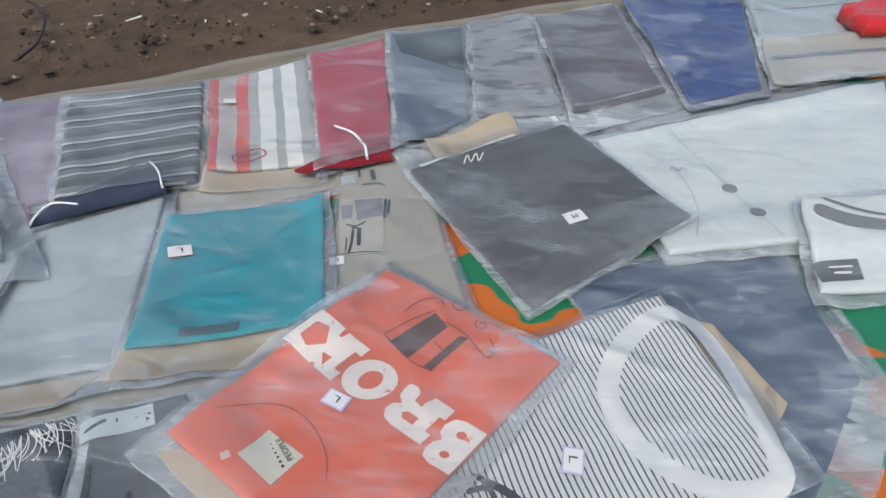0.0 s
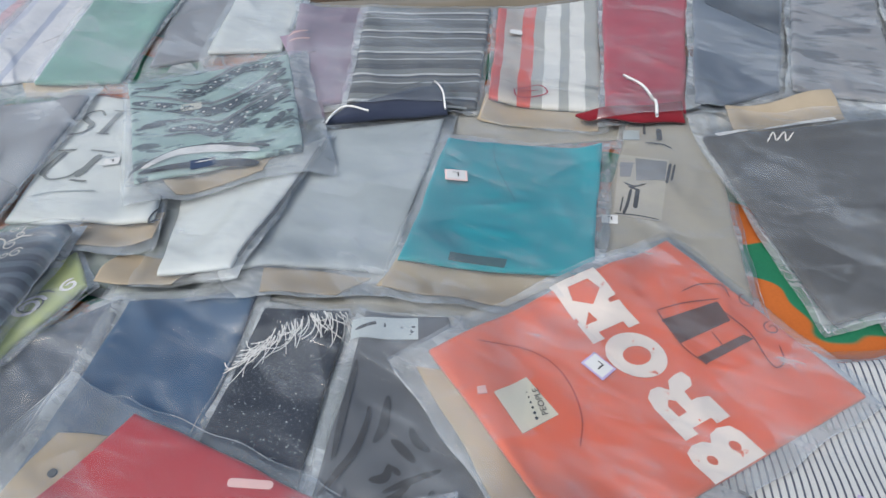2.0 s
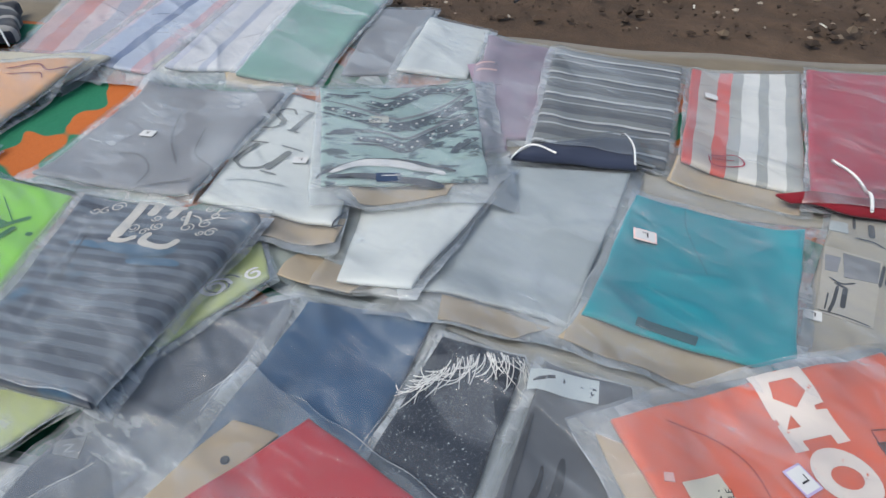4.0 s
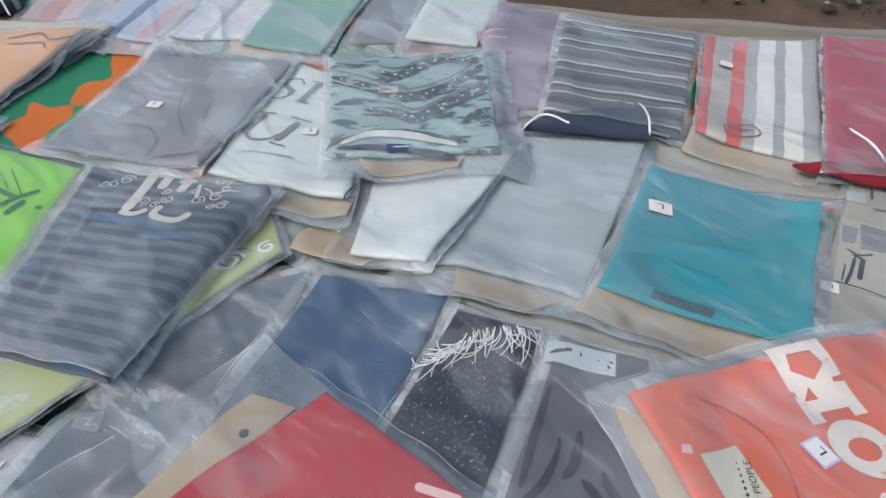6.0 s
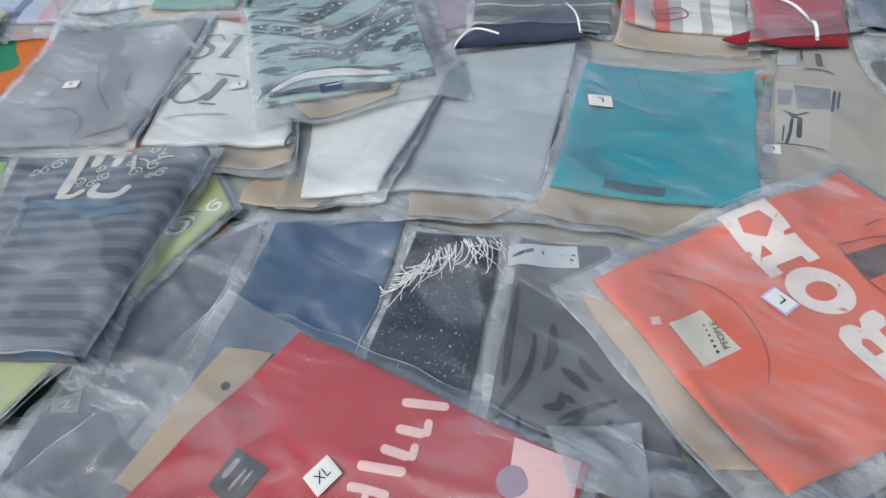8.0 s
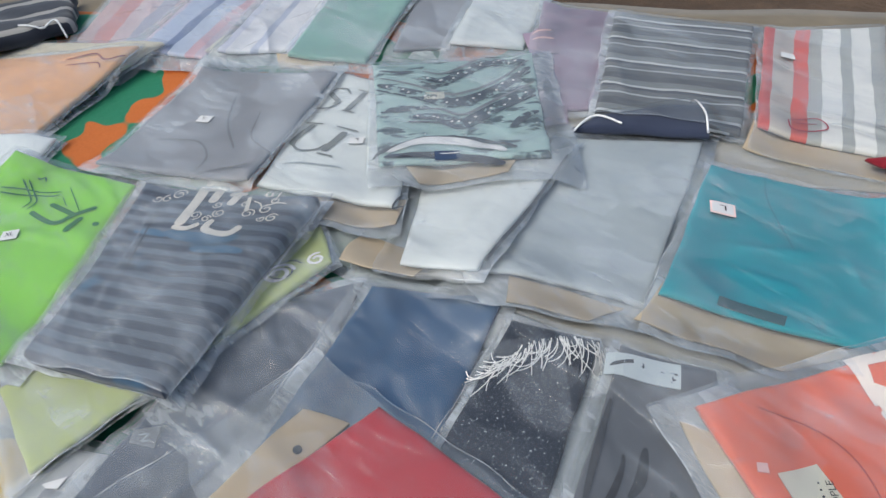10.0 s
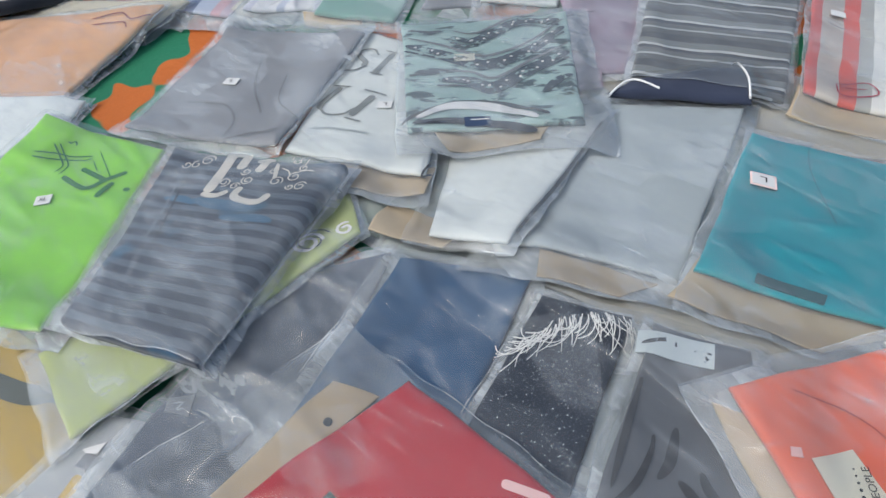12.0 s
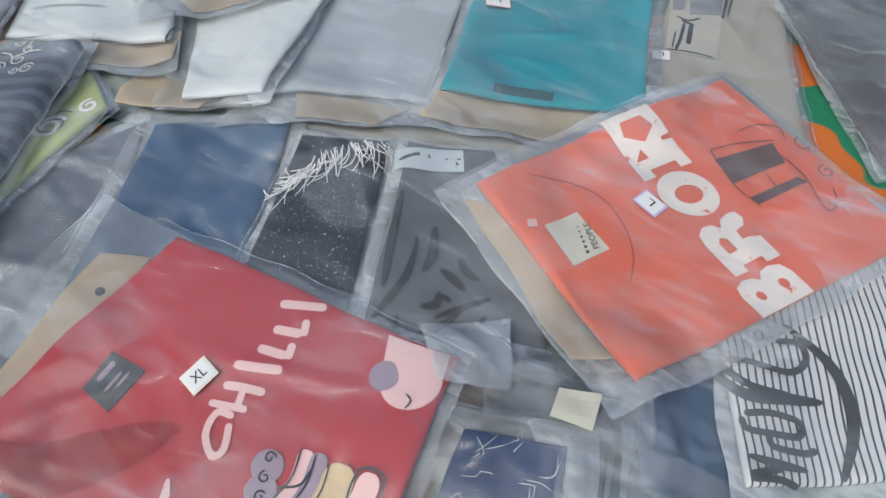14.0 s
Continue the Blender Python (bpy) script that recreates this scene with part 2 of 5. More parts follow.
def link_mesh(name, verts, faces, mat, parent=None, uvs=None, smooth=True, label=""):
    me = bpy.data.meshes.new(name)
    me.from_pydata([tuple(p) for p in verts], [], faces)
    if uvs is not None:
        lay = me.uv_layers.new(name="metres")
        idx = np.empty(len(me.loops), int)
        me.loops.foreach_get("vertex_index", idx)
        lay.data.foreach_set("uv", np.asarray(uvs, float)[idx].ravel())
    if smooth:
        me.polygons.foreach_set("use_smooth", [True] * len(me.polygons))
    me.materials.append(mat)
    ob = new(name, me)
    if parent:
        ob.parent = parent
        ob.matrix_parent_inverse = parent.matrix_basis.inverted()
    if label:
        tagged(ob, label)
    return ob


def grid_faces(nu, nv, off=0, flip=False):
    out = []
    for i in range(nu - 1):
        for j in range(nv - 1):
            f = (off + i * nv + j, off + (i + 1) * nv + j, off + (i + 1) * nv + j + 1, off + i * nv + j + 1)
            out.append(f[::-1] if flip else f)
    return out


def root(name, q, label, category, group=""):
    c = np.mean([np.array(p) for p in q], 0)
    ob = new(name)
    ob.empty_display_size = 0.05
    ob.matrix_basis = Matrix.Translation((c[0], c[1], 0))
    return tagged(ob, label, category, group)


def resting_plane(X, Y):
    """The slope and height at which a stiff flat pack comes to rest on the pile below it."""
    x, y = X.ravel(), Y.ravel()
    h = Laid(np.stack((x, y), 1), 1).at(x, y)
    A = np.stack((x, y, np.ones_like(x)), 1)
    k = np.ones_like(x)
    for _ in range(4):
        p = np.linalg.lstsq(A * k[:, None], h * k, rcond=None)[0]
        k = np.where(h > A @ p, 2.2, 1.0)
    p[2] += np.quantile(h - A @ p, 0.85)
    return p


def slab(name, parent, q, mat, thick, stiff=5, crease=0.0015, cell=0.007, seed=0, wobble=0.0009, label="", turn=None, puff=0.0, board=None):
    """A soft folded pad with rounded edges that settles on what lies under it. q: far left, far right, near right, near left corners."""
    w, l = edges(q)
    us, vs = steps(w, cell), steps(l, cell)
    U, V = np.meshgrid(us, vs, indexing="ij")
    P = quad_xy(q, U, V)
    X, Y = P[..., 0].copy(), P[..., 1].copy()
    r = np.random.default_rng(seed + 11)
    f = r.random(4) * 6
    X += wobble * np.sin(31 * Y + f[0]) + wobble * 0.6 * np.sin(83 * Y + f[1])
    Y += wobble * np.sin(29 * X + f[2]) + wobble * 0.6 * np.sin(77 * X + f[3])
    lie = Laid(np.stack((X.ravel(), Y.ravel()), 1), stiff)
    base = lie.at(X, Y)
    if board:
        rest = resting_plane(X, Y)
        board.append(rest)
        lean = rest[0] * X + rest[1] * Y + rest[2]
        base = lean + np.logaddexp(0, (base - lean) / 0.001) * 0.001
    d = np.minimum(np.minimum(U, 1 - U) * w, np.minimum(V, 1 - V) * l)
    edge = np.sqrt(np.clip(1 - (1 - np.clip(d / max(0.007, thick * 0.8), 0, 1)) ** 2, 0, 1))
    top = base + 0.001 + thick * (0.45 + 0.55 * edge) * (0.9 + 0.2 * waves(X, Y, seed + 3, 4, 8, 25)) + crease * waves(X, Y, seed, 6, 14.0, 70.0, turn) ** 1.3 * edge
    top += puff * (4 * U * (1 - U)) * (4 * V * (1 - V))
    bottom = base + 0.0005
    nu, nv = len(us), len(vs)
    verts = np.concatenate((np.stack((X, Y, top), -1).reshape(-1, 3), np.stack((X, Y, bottom), -1).reshape(-1, 3)))
    n = nu * nv
    faces = grid_faces(nu, nv, 0, True) + grid_faces(nu, nv, n)
    ring = [i * nv for i in range(nu)] + [(nu - 1) * nv + j for j in range(1, nv)] + [i * nv + nv - 1 for i in range(nu - 2, -1, -1)] + [j for j in range(nv - 2, 0, -1)]
    for a, b in zip(ring, ring[1:] + ring[:1]):
        faces.append((a, b, b + n, a + n))
    uv = np.stack((U * w, V * l), -1).reshape(-1, 2)
    ob = link_mesh(name, verts, faces, mat, parent, np.concatenate((uv, uv)), True, label)
    uu, vv = np.meshgrid(np.linspace(0, 1, int(w / 0.0025) + 2), np.linspace(0, 1, int(l / 0.0025) + 2), indexing="ij")
    p = quad_xy(q, uu, vv)
    heap(p[..., 0], p[..., 1], between(top, us, vs, uu, vv))
    return ob


def grow(q, far, right, near, left):
    """The corners moved outwards, in metres, past each side."""
    a, b, c, d = [np.array(p, float) for p in q]
    w, l = edges(q)
    x, y = (b - a + c - d) / 2 / w, (a - d + b - c) / 2 / l
    return [tuple(a + y * far - x * left), tuple(b + y * far + x * right), tuple(c - y * near + x * right), tuple(d - y * near - x * left)]


def film_grid(q, seed, cell):
    w, l = edges(q)
    us, vs = steps(w, cell), steps(l, cell)
    U, V = np.meshgrid(us, vs, indexing="ij")
    P = quad_xy(q, U, V)
    X, Y = P[..., 0].copy(), P[..., 1].copy()
    f = np.random.default_rng(seed + 71).random(4) * 6
    X += 0.0028 * np.sin(19 * Y + f[0]) + 0.0012 * np.sin(95 * Y + f[1])
    Y += 0.0028 * np.sin(17 * X + f[2]) + 0.0014 * np.sin(88 * X + f[3])
    return w, l, us, vs, U, V, X, Y


def bag_under(parent, q, margins, seed, film=3):
    """The lower film of a bag, which doubles the upper one past the garment's edges."""
    q = grow(q, *[m - 0.0015 for m in margins])
    w, l, us, vs, U, V, X, Y = film_grid(q, seed, 0.014)
    Z = Laid(np.stack((X.ravel(), Y.ravel()), 1), 2).at(X, Y) + 0.0008
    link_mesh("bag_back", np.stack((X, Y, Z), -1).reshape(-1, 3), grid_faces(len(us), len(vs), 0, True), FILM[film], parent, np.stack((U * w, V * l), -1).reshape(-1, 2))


def bag(parent, q, margins, film=0, seed=0, crease=0.003, turn=None, cell=0.005, rest=None, thick=0.008):
    """The clear bag over a garment: one film that lies over it and down to what is under its margins."""
    q = grow(q, *margins)
    w, l, us, vs, U, V, X, Y = film_grid(q, seed, cell)
    lie = Laid(np.stack((X.ravel(), Y.ravel()), 1), 2)
    d = np.minimum(np.minimum(U, 1 - U) * w, np.minimum(V, 1 - V) * l)
    rim = np.clip(d / 0.02, 0, 1)
    out = np.maximum.reduce((margins[3] - U * w, U * w - (w - margins[1]), margins[0] - V * l, V * l - (l - margins[2]), np.zeros_like(U)))
    stiffly = rest[0] * X + rest[1] * Y + rest[2] + thick * 0.9 - 0.5 * out
    low = np.maximum(lie.at(X, Y), stiffly) + 0.0018
    Z = low + crease * (0.6 * waves(X, Y, seed + 5, 7, 16, 60, turn) ** 1.6 + 0.8 * waves(X, Y, seed + 6, 3, 35, 110) ** 4 + 0.95 * tents(X, Y, seed + 8, 5 + int(140 * w * l), turn)) * (0.35 + 0.65 * rim)
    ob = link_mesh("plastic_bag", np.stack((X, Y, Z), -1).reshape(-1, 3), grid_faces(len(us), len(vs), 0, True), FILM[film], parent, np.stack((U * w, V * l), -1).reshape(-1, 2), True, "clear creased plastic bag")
    if max(margins) > 0:
        nu, nv = len(us), len(vs)
        rim_faces = [f for f in grid_faces(nu, nv, 0, True) if (min(k // nv for k in f) < 1 or max(k // nv for k in f) > nu - 2 or min(k % nv for k in f) < 1 or max(k % nv for k in f) > nv - 2)]
        used = sorted({k for f in rim_faces for k in f})
        index = {k: i for i, k in enumerate(used)}
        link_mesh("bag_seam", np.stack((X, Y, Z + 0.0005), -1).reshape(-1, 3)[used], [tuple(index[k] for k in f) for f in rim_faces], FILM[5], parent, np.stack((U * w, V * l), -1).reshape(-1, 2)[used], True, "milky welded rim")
    uu, vv = np.meshgrid(np.linspace(0, 1, int(w / 0.0025) + 2), np.linspace(0, 1, int(l / 0.0025) + 2), indexing="ij")
    p = quad_xy(q, uu, vv)
    heap(p[..., 0], p[..., 1], between(low * 0.8 + Z * 0.2, us, vs, uu, vv))
    return ob


def smooth_path(pts, closed=False, step=0.004):
    """A rounded line through a few places."""
    p = [np.array(k, float) for k in pts]
    p = [p[-1], *p, p[0], p[1]] if closed else [2 * p[0] - p[1], *p, 2 * p[-1] - p[-2]]
    out = []
    for a, b, c, d in zip(p, p[1:], p[2:], p[3:]):
        n = max(2, int(np.linalg.norm(c - b) / step))
        for k in range(n):
            t = k / n
            out.append(0.5 * (2 * b + (c - a) * t + (2 * a - 5 * b + 4 * c - d) * t * t + (3 * b - a - 3 * c + d) * t ** 3))
    if not closed:
        out.append(p[-2])
    return np.array(out)


def ribbon(name, pts, width, mat, label="", closed=False, lift=0.0012, taper=False):
    """A flat line or band that follows the surface under it."""
    def lay(thing):
        c = smooth_path(pts, closed, 0.0018 if width > 0.004 else 0.004)
        d = np.roll(c, -1, 0) - np.roll(c, 1, 0)
        if not closed:
            d[0], d[-1] = c[1] - c[0], c[-1] - c[-2]
        nrm = np.stack((-d[:, 1], d[:, 0]), 1) / np.maximum(np.linalg.norm(d, axis=1), 1e-9)[:, None]
        n = len(c)
        wd = np.full(n, width / 2)
        if not closed:
            s = np.concatenate(([0], np.cumsum(np.linalg.norm(np.diff(c, axis=0), axis=1))))
            near_end = np.minimum(s, s[-1] - s)
            wd *= np.sqrt(np.clip(1 - (1 - np.clip((near_end + width * 0.04) / (width * 0.5), 0, 1)) ** 2, 0, 1))
        if taper:
            wd *= 0.35 + 0.65 * np.sin(np.linspace(0.15, 3.0, n))
        k = max(2, int(width / 0.005) + 2)
        rows = np.linspace(-1, 1, k)
        X = c[:, None, 0] + nrm[:, None, 0] * wd[:, None] * rows
        Y = c[:, None, 1] + nrm[:, None, 1] * wd[:, None] * rows
        Z = Laid(np.stack((X.ravel(), Y.ravel()), 1), 1).at(X, Y) + lift
        v = np.stack((X, Y, Z), -1).reshape(-1, 3)
        f = grid_faces(n, k)
        if closed:
            f += [((n - 1) * k + j, j, j + 1, (n - 1) * k + j + 1) for j in range(k - 1)]
        return link_mesh(name, v, f, mat, thing, np.stack((X.ravel(), Y.ravel()), 1), True, label)
    return lay


def cord(name, pts, radius, mat, label=""):
    """A round string lying on the surface under it."""
    def lay(thing):
        c = smooth_path(pts)
        n = len(c)
        z = Laid(c, 1).at(c[:, 0], c[:, 1]) + radius
        d = np.gradient(c, axis=0)
        nrm = np.stack((-d[:, 1], d[:, 0]), 1) / np.maximum(np.linalg.norm(d, axis=1), 1e-9)[:, None]
        v, f, k = [], [], 7
        for i in range(n):
            for a in range(k):
                s, q = math.sin(a / k * 6.2832), math.cos(a / k * 6.2832)
                v.append((c[i, 0] + nrm[i, 0] * radius * s, c[i, 1] + nrm[i, 1] * radius * s, z[i] + radius * q))
        for i in range(n - 1):
            for a in range(k):
                f.append((i * k + a, i * k + (a + 1) % k, (i + 1) * k + (a + 1) % k, (i + 1) * k + a))
        f += [tuple(range(k)), tuple((n - 1) * k + a for a in reversed(range(k)))]
        return link_mesh(name, v, f, mat, thing, None, True, label)
    return lay


def patch(name, q, mat, label="", lift=0.0012, n=9):
    """A thin piece (sticker, label, printed block) that follows the surface under it, with a cut edge."""
    def lay(thing):
        g = np.linspace(0, 1, n)
        U, V = np.meshgrid(g, g, indexing="ij")
        P = quad_xy(q, U, V)
        X, Y = P[..., 0], P[..., 1]
        Z = Laid(np.stack((X.ravel(), Y.ravel()), 1), 1).at(X, Y) + lift
        top = np.stack((X, Y, Z), -1).reshape(-1, 3)
        low = top - np.array((0, 0, min(lift, 0.0009)))
        ring = [i * n for i in range(n)] + [(n - 1) * n + j for j in range(1, n)] + [i * n + n - 1 for i in range(n - 2, -1, -1)] + list(range(n - 2, 0, -1))
        f = grid_faces(n, n, 0, True) + [(a, b, b + n * n, a + n * n) for a, b in zip(ring, ring[1:] + ring[:1])]
        w, l = edges(q)
        uv = np.stack((U * w, V * l), -1).reshape(-1, 2)
        return link_mesh(name, np.concatenate((top, low)), f, mat, thing, np.concatenate((uv, uv)), False, label)
    return lay


def disc(name, c, r, mat, label="", lift=0.002, squash=1.0):
    def lay(thing):
        a = np.linspace(0, 2 * math.pi, 25)[:-1]
        X = np.concatenate(([c[0]], c[0] + r * 0.8 * np.cos(a), c[0] + r * np.cos(a), c[0] + r * np.cos(a)))
        Y = np.concatenate(([c[1]], c[1] + squash * r * 0.8 * np.sin(a), c[1] + squash * r * np.sin(a), c[1] + squash * r * np.sin(a)))
        Z = Laid(np.stack((X, Y), 1), 1).at(X, Y) + lift
        Z[25:49] -= 0.0006
        Z[49:] -= lift
        f = [(0, 1 + i, 1 + (i + 1) % 24) for i in range(24)]
        for o in (1, 25):
            f += [(o + i, o + 24 + i, o + 24 + (i + 1) % 24, o + (i + 1) % 24) for i in range(24)]
        return link_mesh(name, np.stack((X, Y, Z), 1), f, mat, thing, None, False, label)
    return lay


def words(text, centre, degrees, width, height, mat, label="", bold=0.0, name="lettering", lift=0.0012, shear=0.0):
    """Printed letters, cut into small faces that follow the surface under them."""
    def lay(thing):
        cu = bpy.data.curves.new("lettering", "FONT")
        cu.body, cu.align_x, cu.offset, cu.shear, cu.resolution_u = text, "CENTER", bold, shear, 4
        ob = new("lettering_source", cu)
        bpy.context.view_layer.update()
        me = bpy.data.meshes.new_from_object(ob.evaluated_get(bpy.context.evaluated_depsgraph_get()))
        bpy.data.objects.remove(ob)
        bm = bmesh.new()
        bm.from_mesh(me)
        xs, ys = [v.co.x for v in bm.verts], [v.co.y for v in bm.verts]
        x0, x1, y0, y1 = min(xs), max(xs), min(ys), max(ys)
        for v in bm.verts:
            v.co.x, v.co.y, v.co.z = (v.co.x - (x0 + x1) / 2) / (x1 - x0) * width, (v.co.y - (y0 + y1) / 2) / (y1 - y0) * height, 0
        for axis, size in ((0, width), (1, height)):
            n = int(size / 0.008)
            for k in range(1, n):
                co, no = [0, 0, 0], [0, 0, 0]
                co[axis], no[axis] = -size / 2 + size * k / n, 1
                bmesh.ops.bisect_plane(bm, geom=bm.verts[:] + bm.edges[:] + bm.faces[:], plane_co=co, plane_no=no)
        a = radians(degrees)
        P = np.array([(v.co.x, v.co.y) for v in bm.verts])
        X = centre[0] + P[:, 0] * math.cos(a) - P[:, 1] * math.sin(a)
        Y = centre[1] + P[:, 0] * math.sin(a) + P[:, 1] * math.cos(a)
        Z = Laid(np.stack((X, Y), 1), 1).at(X, Y) + lift
        bm.verts.ensure_lookup_table()
        faces = [tuple(v.index for v in fc.verts) for fc in bm.faces]
        bm.free()
        bpy.data.meshes.remove(me)
        return link_mesh(name, np.stack((X, Y, Z), 1), faces, mat, thing, P, True, label)
    return lay


def ring_of(cx, cy, rx, ry, n=20):
    return [(cx + rx * math.cos(6.2832 * k / n), cy + ry * math.sin(6.2832 * k / n)) for k in range(n)]


GLYPHS = {
    "B": ([(0, 0), (0, 1), (0.6, 1), (0.85, 0.94), (0.95, 0.78), (0.9, 0.61), (0.78, 0.52), (0.95, 0.42), (1, 0.25), (0.9, 0.07), (0.65, 0)], [ring_of(0.45, 0.73, 0.13, 0.07, 10), ring_of(0.47, 0.27, 0.14, 0.08, 10)]),
    "R": ([(0, 0), (0, 0.3), (0.12, 0.3), (0.12, 0.72), (0, 0.72), (0, 1), (0.68, 1), (0.9, 0.94), (1, 0.78), (0.97, 0.61), (0.83, 0.5), (0.97, 0.38), (1, 0.2), (0.98, 0.04), (0.82, 0), (0.7, 0.1), (0.68, 0.3), (0.5, 0.33), (0.5, 0.22), (0.42, 0)], [[(0.38, 0.57), (0.38, 0.76), (0.62, 0.76), (0.7, 0.66), (0.62, 0.57)]]),
    "O": (ring_of(0.5, 0.5, 0.5, 0.5, 28), [ring_of(0.48, 0.5, 0.2, 0.25, 18)]),
    "K": ([(0, 0), (0, 0.24), (0.12, 0.24), (0.12, 0.76), (0, 0.76), (0, 1), (0.34, 1), (0.36, 0.94), (0.42, 0.94), (0.42, 1), (1, 1), (1, 0), (0.5, 0), (0.48, 0.2), (0.43, 0.2), (0.42, 0)], [[(0.86, 0.28), (0.66, 0.2), (0.5, 0.5), (0.66, 0.8), (0.86, 0.72)], [(0.28, 0.62), (0.28, 0.88), (0.44, 0.66)]]),
}


def glyph(letter, q, mat, label="", lift=0.0012):
    """A slab-serif block letter printed inside q: foot at the start, foot at the end, head at the end, head at the start."""
    def lay(thing):
        bm = bmesh.new()
        for loop in (GLYPHS[letter][0], *GLYPHS[letter][1]):
            vs = [bm.verts.new((x, y, 0)) for x, y in loop]
            for a, b in zip(vs, vs[1:] + vs[:1]):
                bm.edges.new((a, b))
        bmesh.ops.triangle_fill(bm, edges=bm.edges[:], use_beauty=True, normal=(0, 0, 1))
        for axis in (0, 1):
            for k in range(1, 9):
                co, no = [0, 0, 0], [0, 0, 0]
                co[axis], no[axis] = k / 9, 1
                bmesh.ops.bisect_plane(bm, geom=bm.verts[:] + bm.edges[:] + bm.faces[:], plane_co=co, plane_no=no)
        uv = np.array([(v.co.x, v.co.y) for v in bm.verts])
        p = quad_xy(q, uv[:, 0], uv[:, 1])
        z = Laid(p, 1).at(p[:, 0], p[:, 1]) + lift
        bm.verts.index_update()
        faces = [tuple(v.index for v in fc.verts) for fc in bm.faces]
        bm.free()
        return link_mesh("lettering", np.column_stack((p, z)), faces, mat, thing, p, True, label)
    return lay


def card(q, thick=0.0014, label="tan cardboard stiffener"):
    def lay(thing):
        return slab("cardboard", thing, q, CARD, thick, 3, 0.0005, 0.012, 5, 0.0016, label)
    return lay


def fold(name, q, mat, thick, label="", crease=0.002):
    """A further folded part of the garment that lies on it."""
    def lay(thing):
        SEED[0] += 3
        return slab(name, thing, q, mat, thick, 4, crease, 0.009, SEED[0], 0.003, label)
    return lay


def sticker(text, centre, degrees, width=0.028, height=0.021, border=None):
    """A white paper size sticker with a written letter."""
    def lay(thing):
        a = radians(degrees)
        x, y = np.array((math.cos(a), math.sin(a))), np.array((-math.sin(a), math.cos(a)))
        c = np.array(centre)
        def q(k):
            return [tuple(c - x * width * k / 2 + y * height * k / 2), tuple(c + x * width * k / 2 + y * height * k / 2), tuple(c + x * width * k / 2 - y * height * k / 2), tuple(c - x * width * k / 2 - y * height * k / 2)]
        base = patch("size_sticker", q(1.0), PAPER if border is None else border, "white size sticker", 0.0012, 5)(thing)
        if border is not None:
            patch("sticker_face", q(0.84), PAPER, "", 0.0018, 5)(base)
        if text:
            words(text, centre, degrees, height * (0.36 if len(text) == 1 else 0.62), height * 0.40, INK, "", 0.0, "size_letter", 0.0024)(base)
    return lay


SEED = [0]


def empty_bag(label, q, film=2, crease=0.010):
    """A loose crumpled film with nothing in it, lying over what is under it."""
    SEED[0] += 5
    thing = root("loose_bag", q, label, "plastic bag")
    bag_under(thing, q, (0.0, 0.0, 0.0, 0.0), SEED[0], 4)
    bag(thing, q, (0.0, 0.0, 0.0, 0.0), film, SEED[0], crease, rest=(0, 0, -1))
    return thing


def pack(name, label, category, q, mat, thick=0.010, margins=(0.012, 0.012, 0.02, 0.012), film=0, crease=0.003, under=(), inside=(), over=(), group="packed clothes on the sheet", turn=None, stiff=4, bag_crease=0.0032, puff=0.0, back=3):
    """A folded garment in its bag. margins: the bag past the far, right, near and left side. under, inside, over: what lies
    below the garment, between it and the film, and on the film."""
    SEED[0] += 17
    s = SEED[0]
    thing = root(name, q, label, category, group)
    bag_under(thing, q, margins, s, back)
    for lay in under:
        lay(thing)
    board = ["lies flat"]
    slab("garment", thing, q, mat, thick * 0.62, stiff, crease, 0.006, s, turn=turn, puff=puff, board=board)
    for lay in inside:
        lay(thing)
    bag(thing, q, margins, film, s, bag_crease, turn, rest=board[1], thick=thick * 0.62)
    for lay in over:
        lay(thing)
    return thing

# ---- ground and sheets ----
def soil_material():
    m, nt, b = nodes_of("bare_soil")
    uv, ob = coords(nt)
    big, mid, fine = noise_of(nt, ob, 1.1, 4.0), noise_of(nt, ob, 14.0, 5.0, 0.7), noise_of(nt, ob, 110.0, 4.0, 0.7)
    c = ramp(nt, mixed(nt, 0.4, big, mid), [(0.34, (0.036, 0.022, 0.013)), (0.5, (0.074, 0.045, 0.026)), (0.66, (0.135, 0.086, 0.052))])
    c = mixed(nt, ramp(nt, fine, [(0.62, 0.0), (0.75, 0.5)]), c, (0.16, 0.12, 0.085))
    nt.links.new(c, b.inputs["Base Color"])
    b.inputs["Roughness"].default_value = 0.95
    n1 = bump(nt, b, mid, 0.7, 0.02)
    bump(nt, b, fine, 0.6, 0.004, n1)
    return m


def sheet_material():
    """A cloth with large green leaf shapes on orange."""
    m, nt, b = nodes_of("orange_green_cloth")
    uv, ob = coords(nt)
    shape = noise_of(nt, ob, 7.5, 1.0, 0.4, (1.0, 1.5, 1.0), 0.8)
    c = mixed(nt, ramp(nt, shape, [(0.47, 0.0), (0.485, 1.0)]), (0.50, 0.125, 0.018), (0.012, 0.17, 0.085))
    fine = noise_of(nt, ob, 300.0, 2.0)
    big = noise_of(nt, ob, 6.0, 3.0)
    c = mixed(nt, 1.0, c, mixed(nt, big, (0.75, 0.75, 0.75), (1.1, 1.1, 1.1)), "MULTIPLY")
    c = mixed(nt, 1.0, c, mixed(nt, fine, (0.85, 0.85, 0.85), (1.1, 1.1, 1.1)), "MULTIPLY")
    nt.links.new(c, b.inputs["Base Color"])
    b.inputs["Roughness"].default_value = 0.85
    n1 = bump(nt, b, noise_of(nt, ob, 18.0, 3.0), 0.4, 0.012)
    bump(nt, b, fine, 0.2, 0.001, n1)
    return m


EDGE_DIR = Vector((0.894, 0.448))
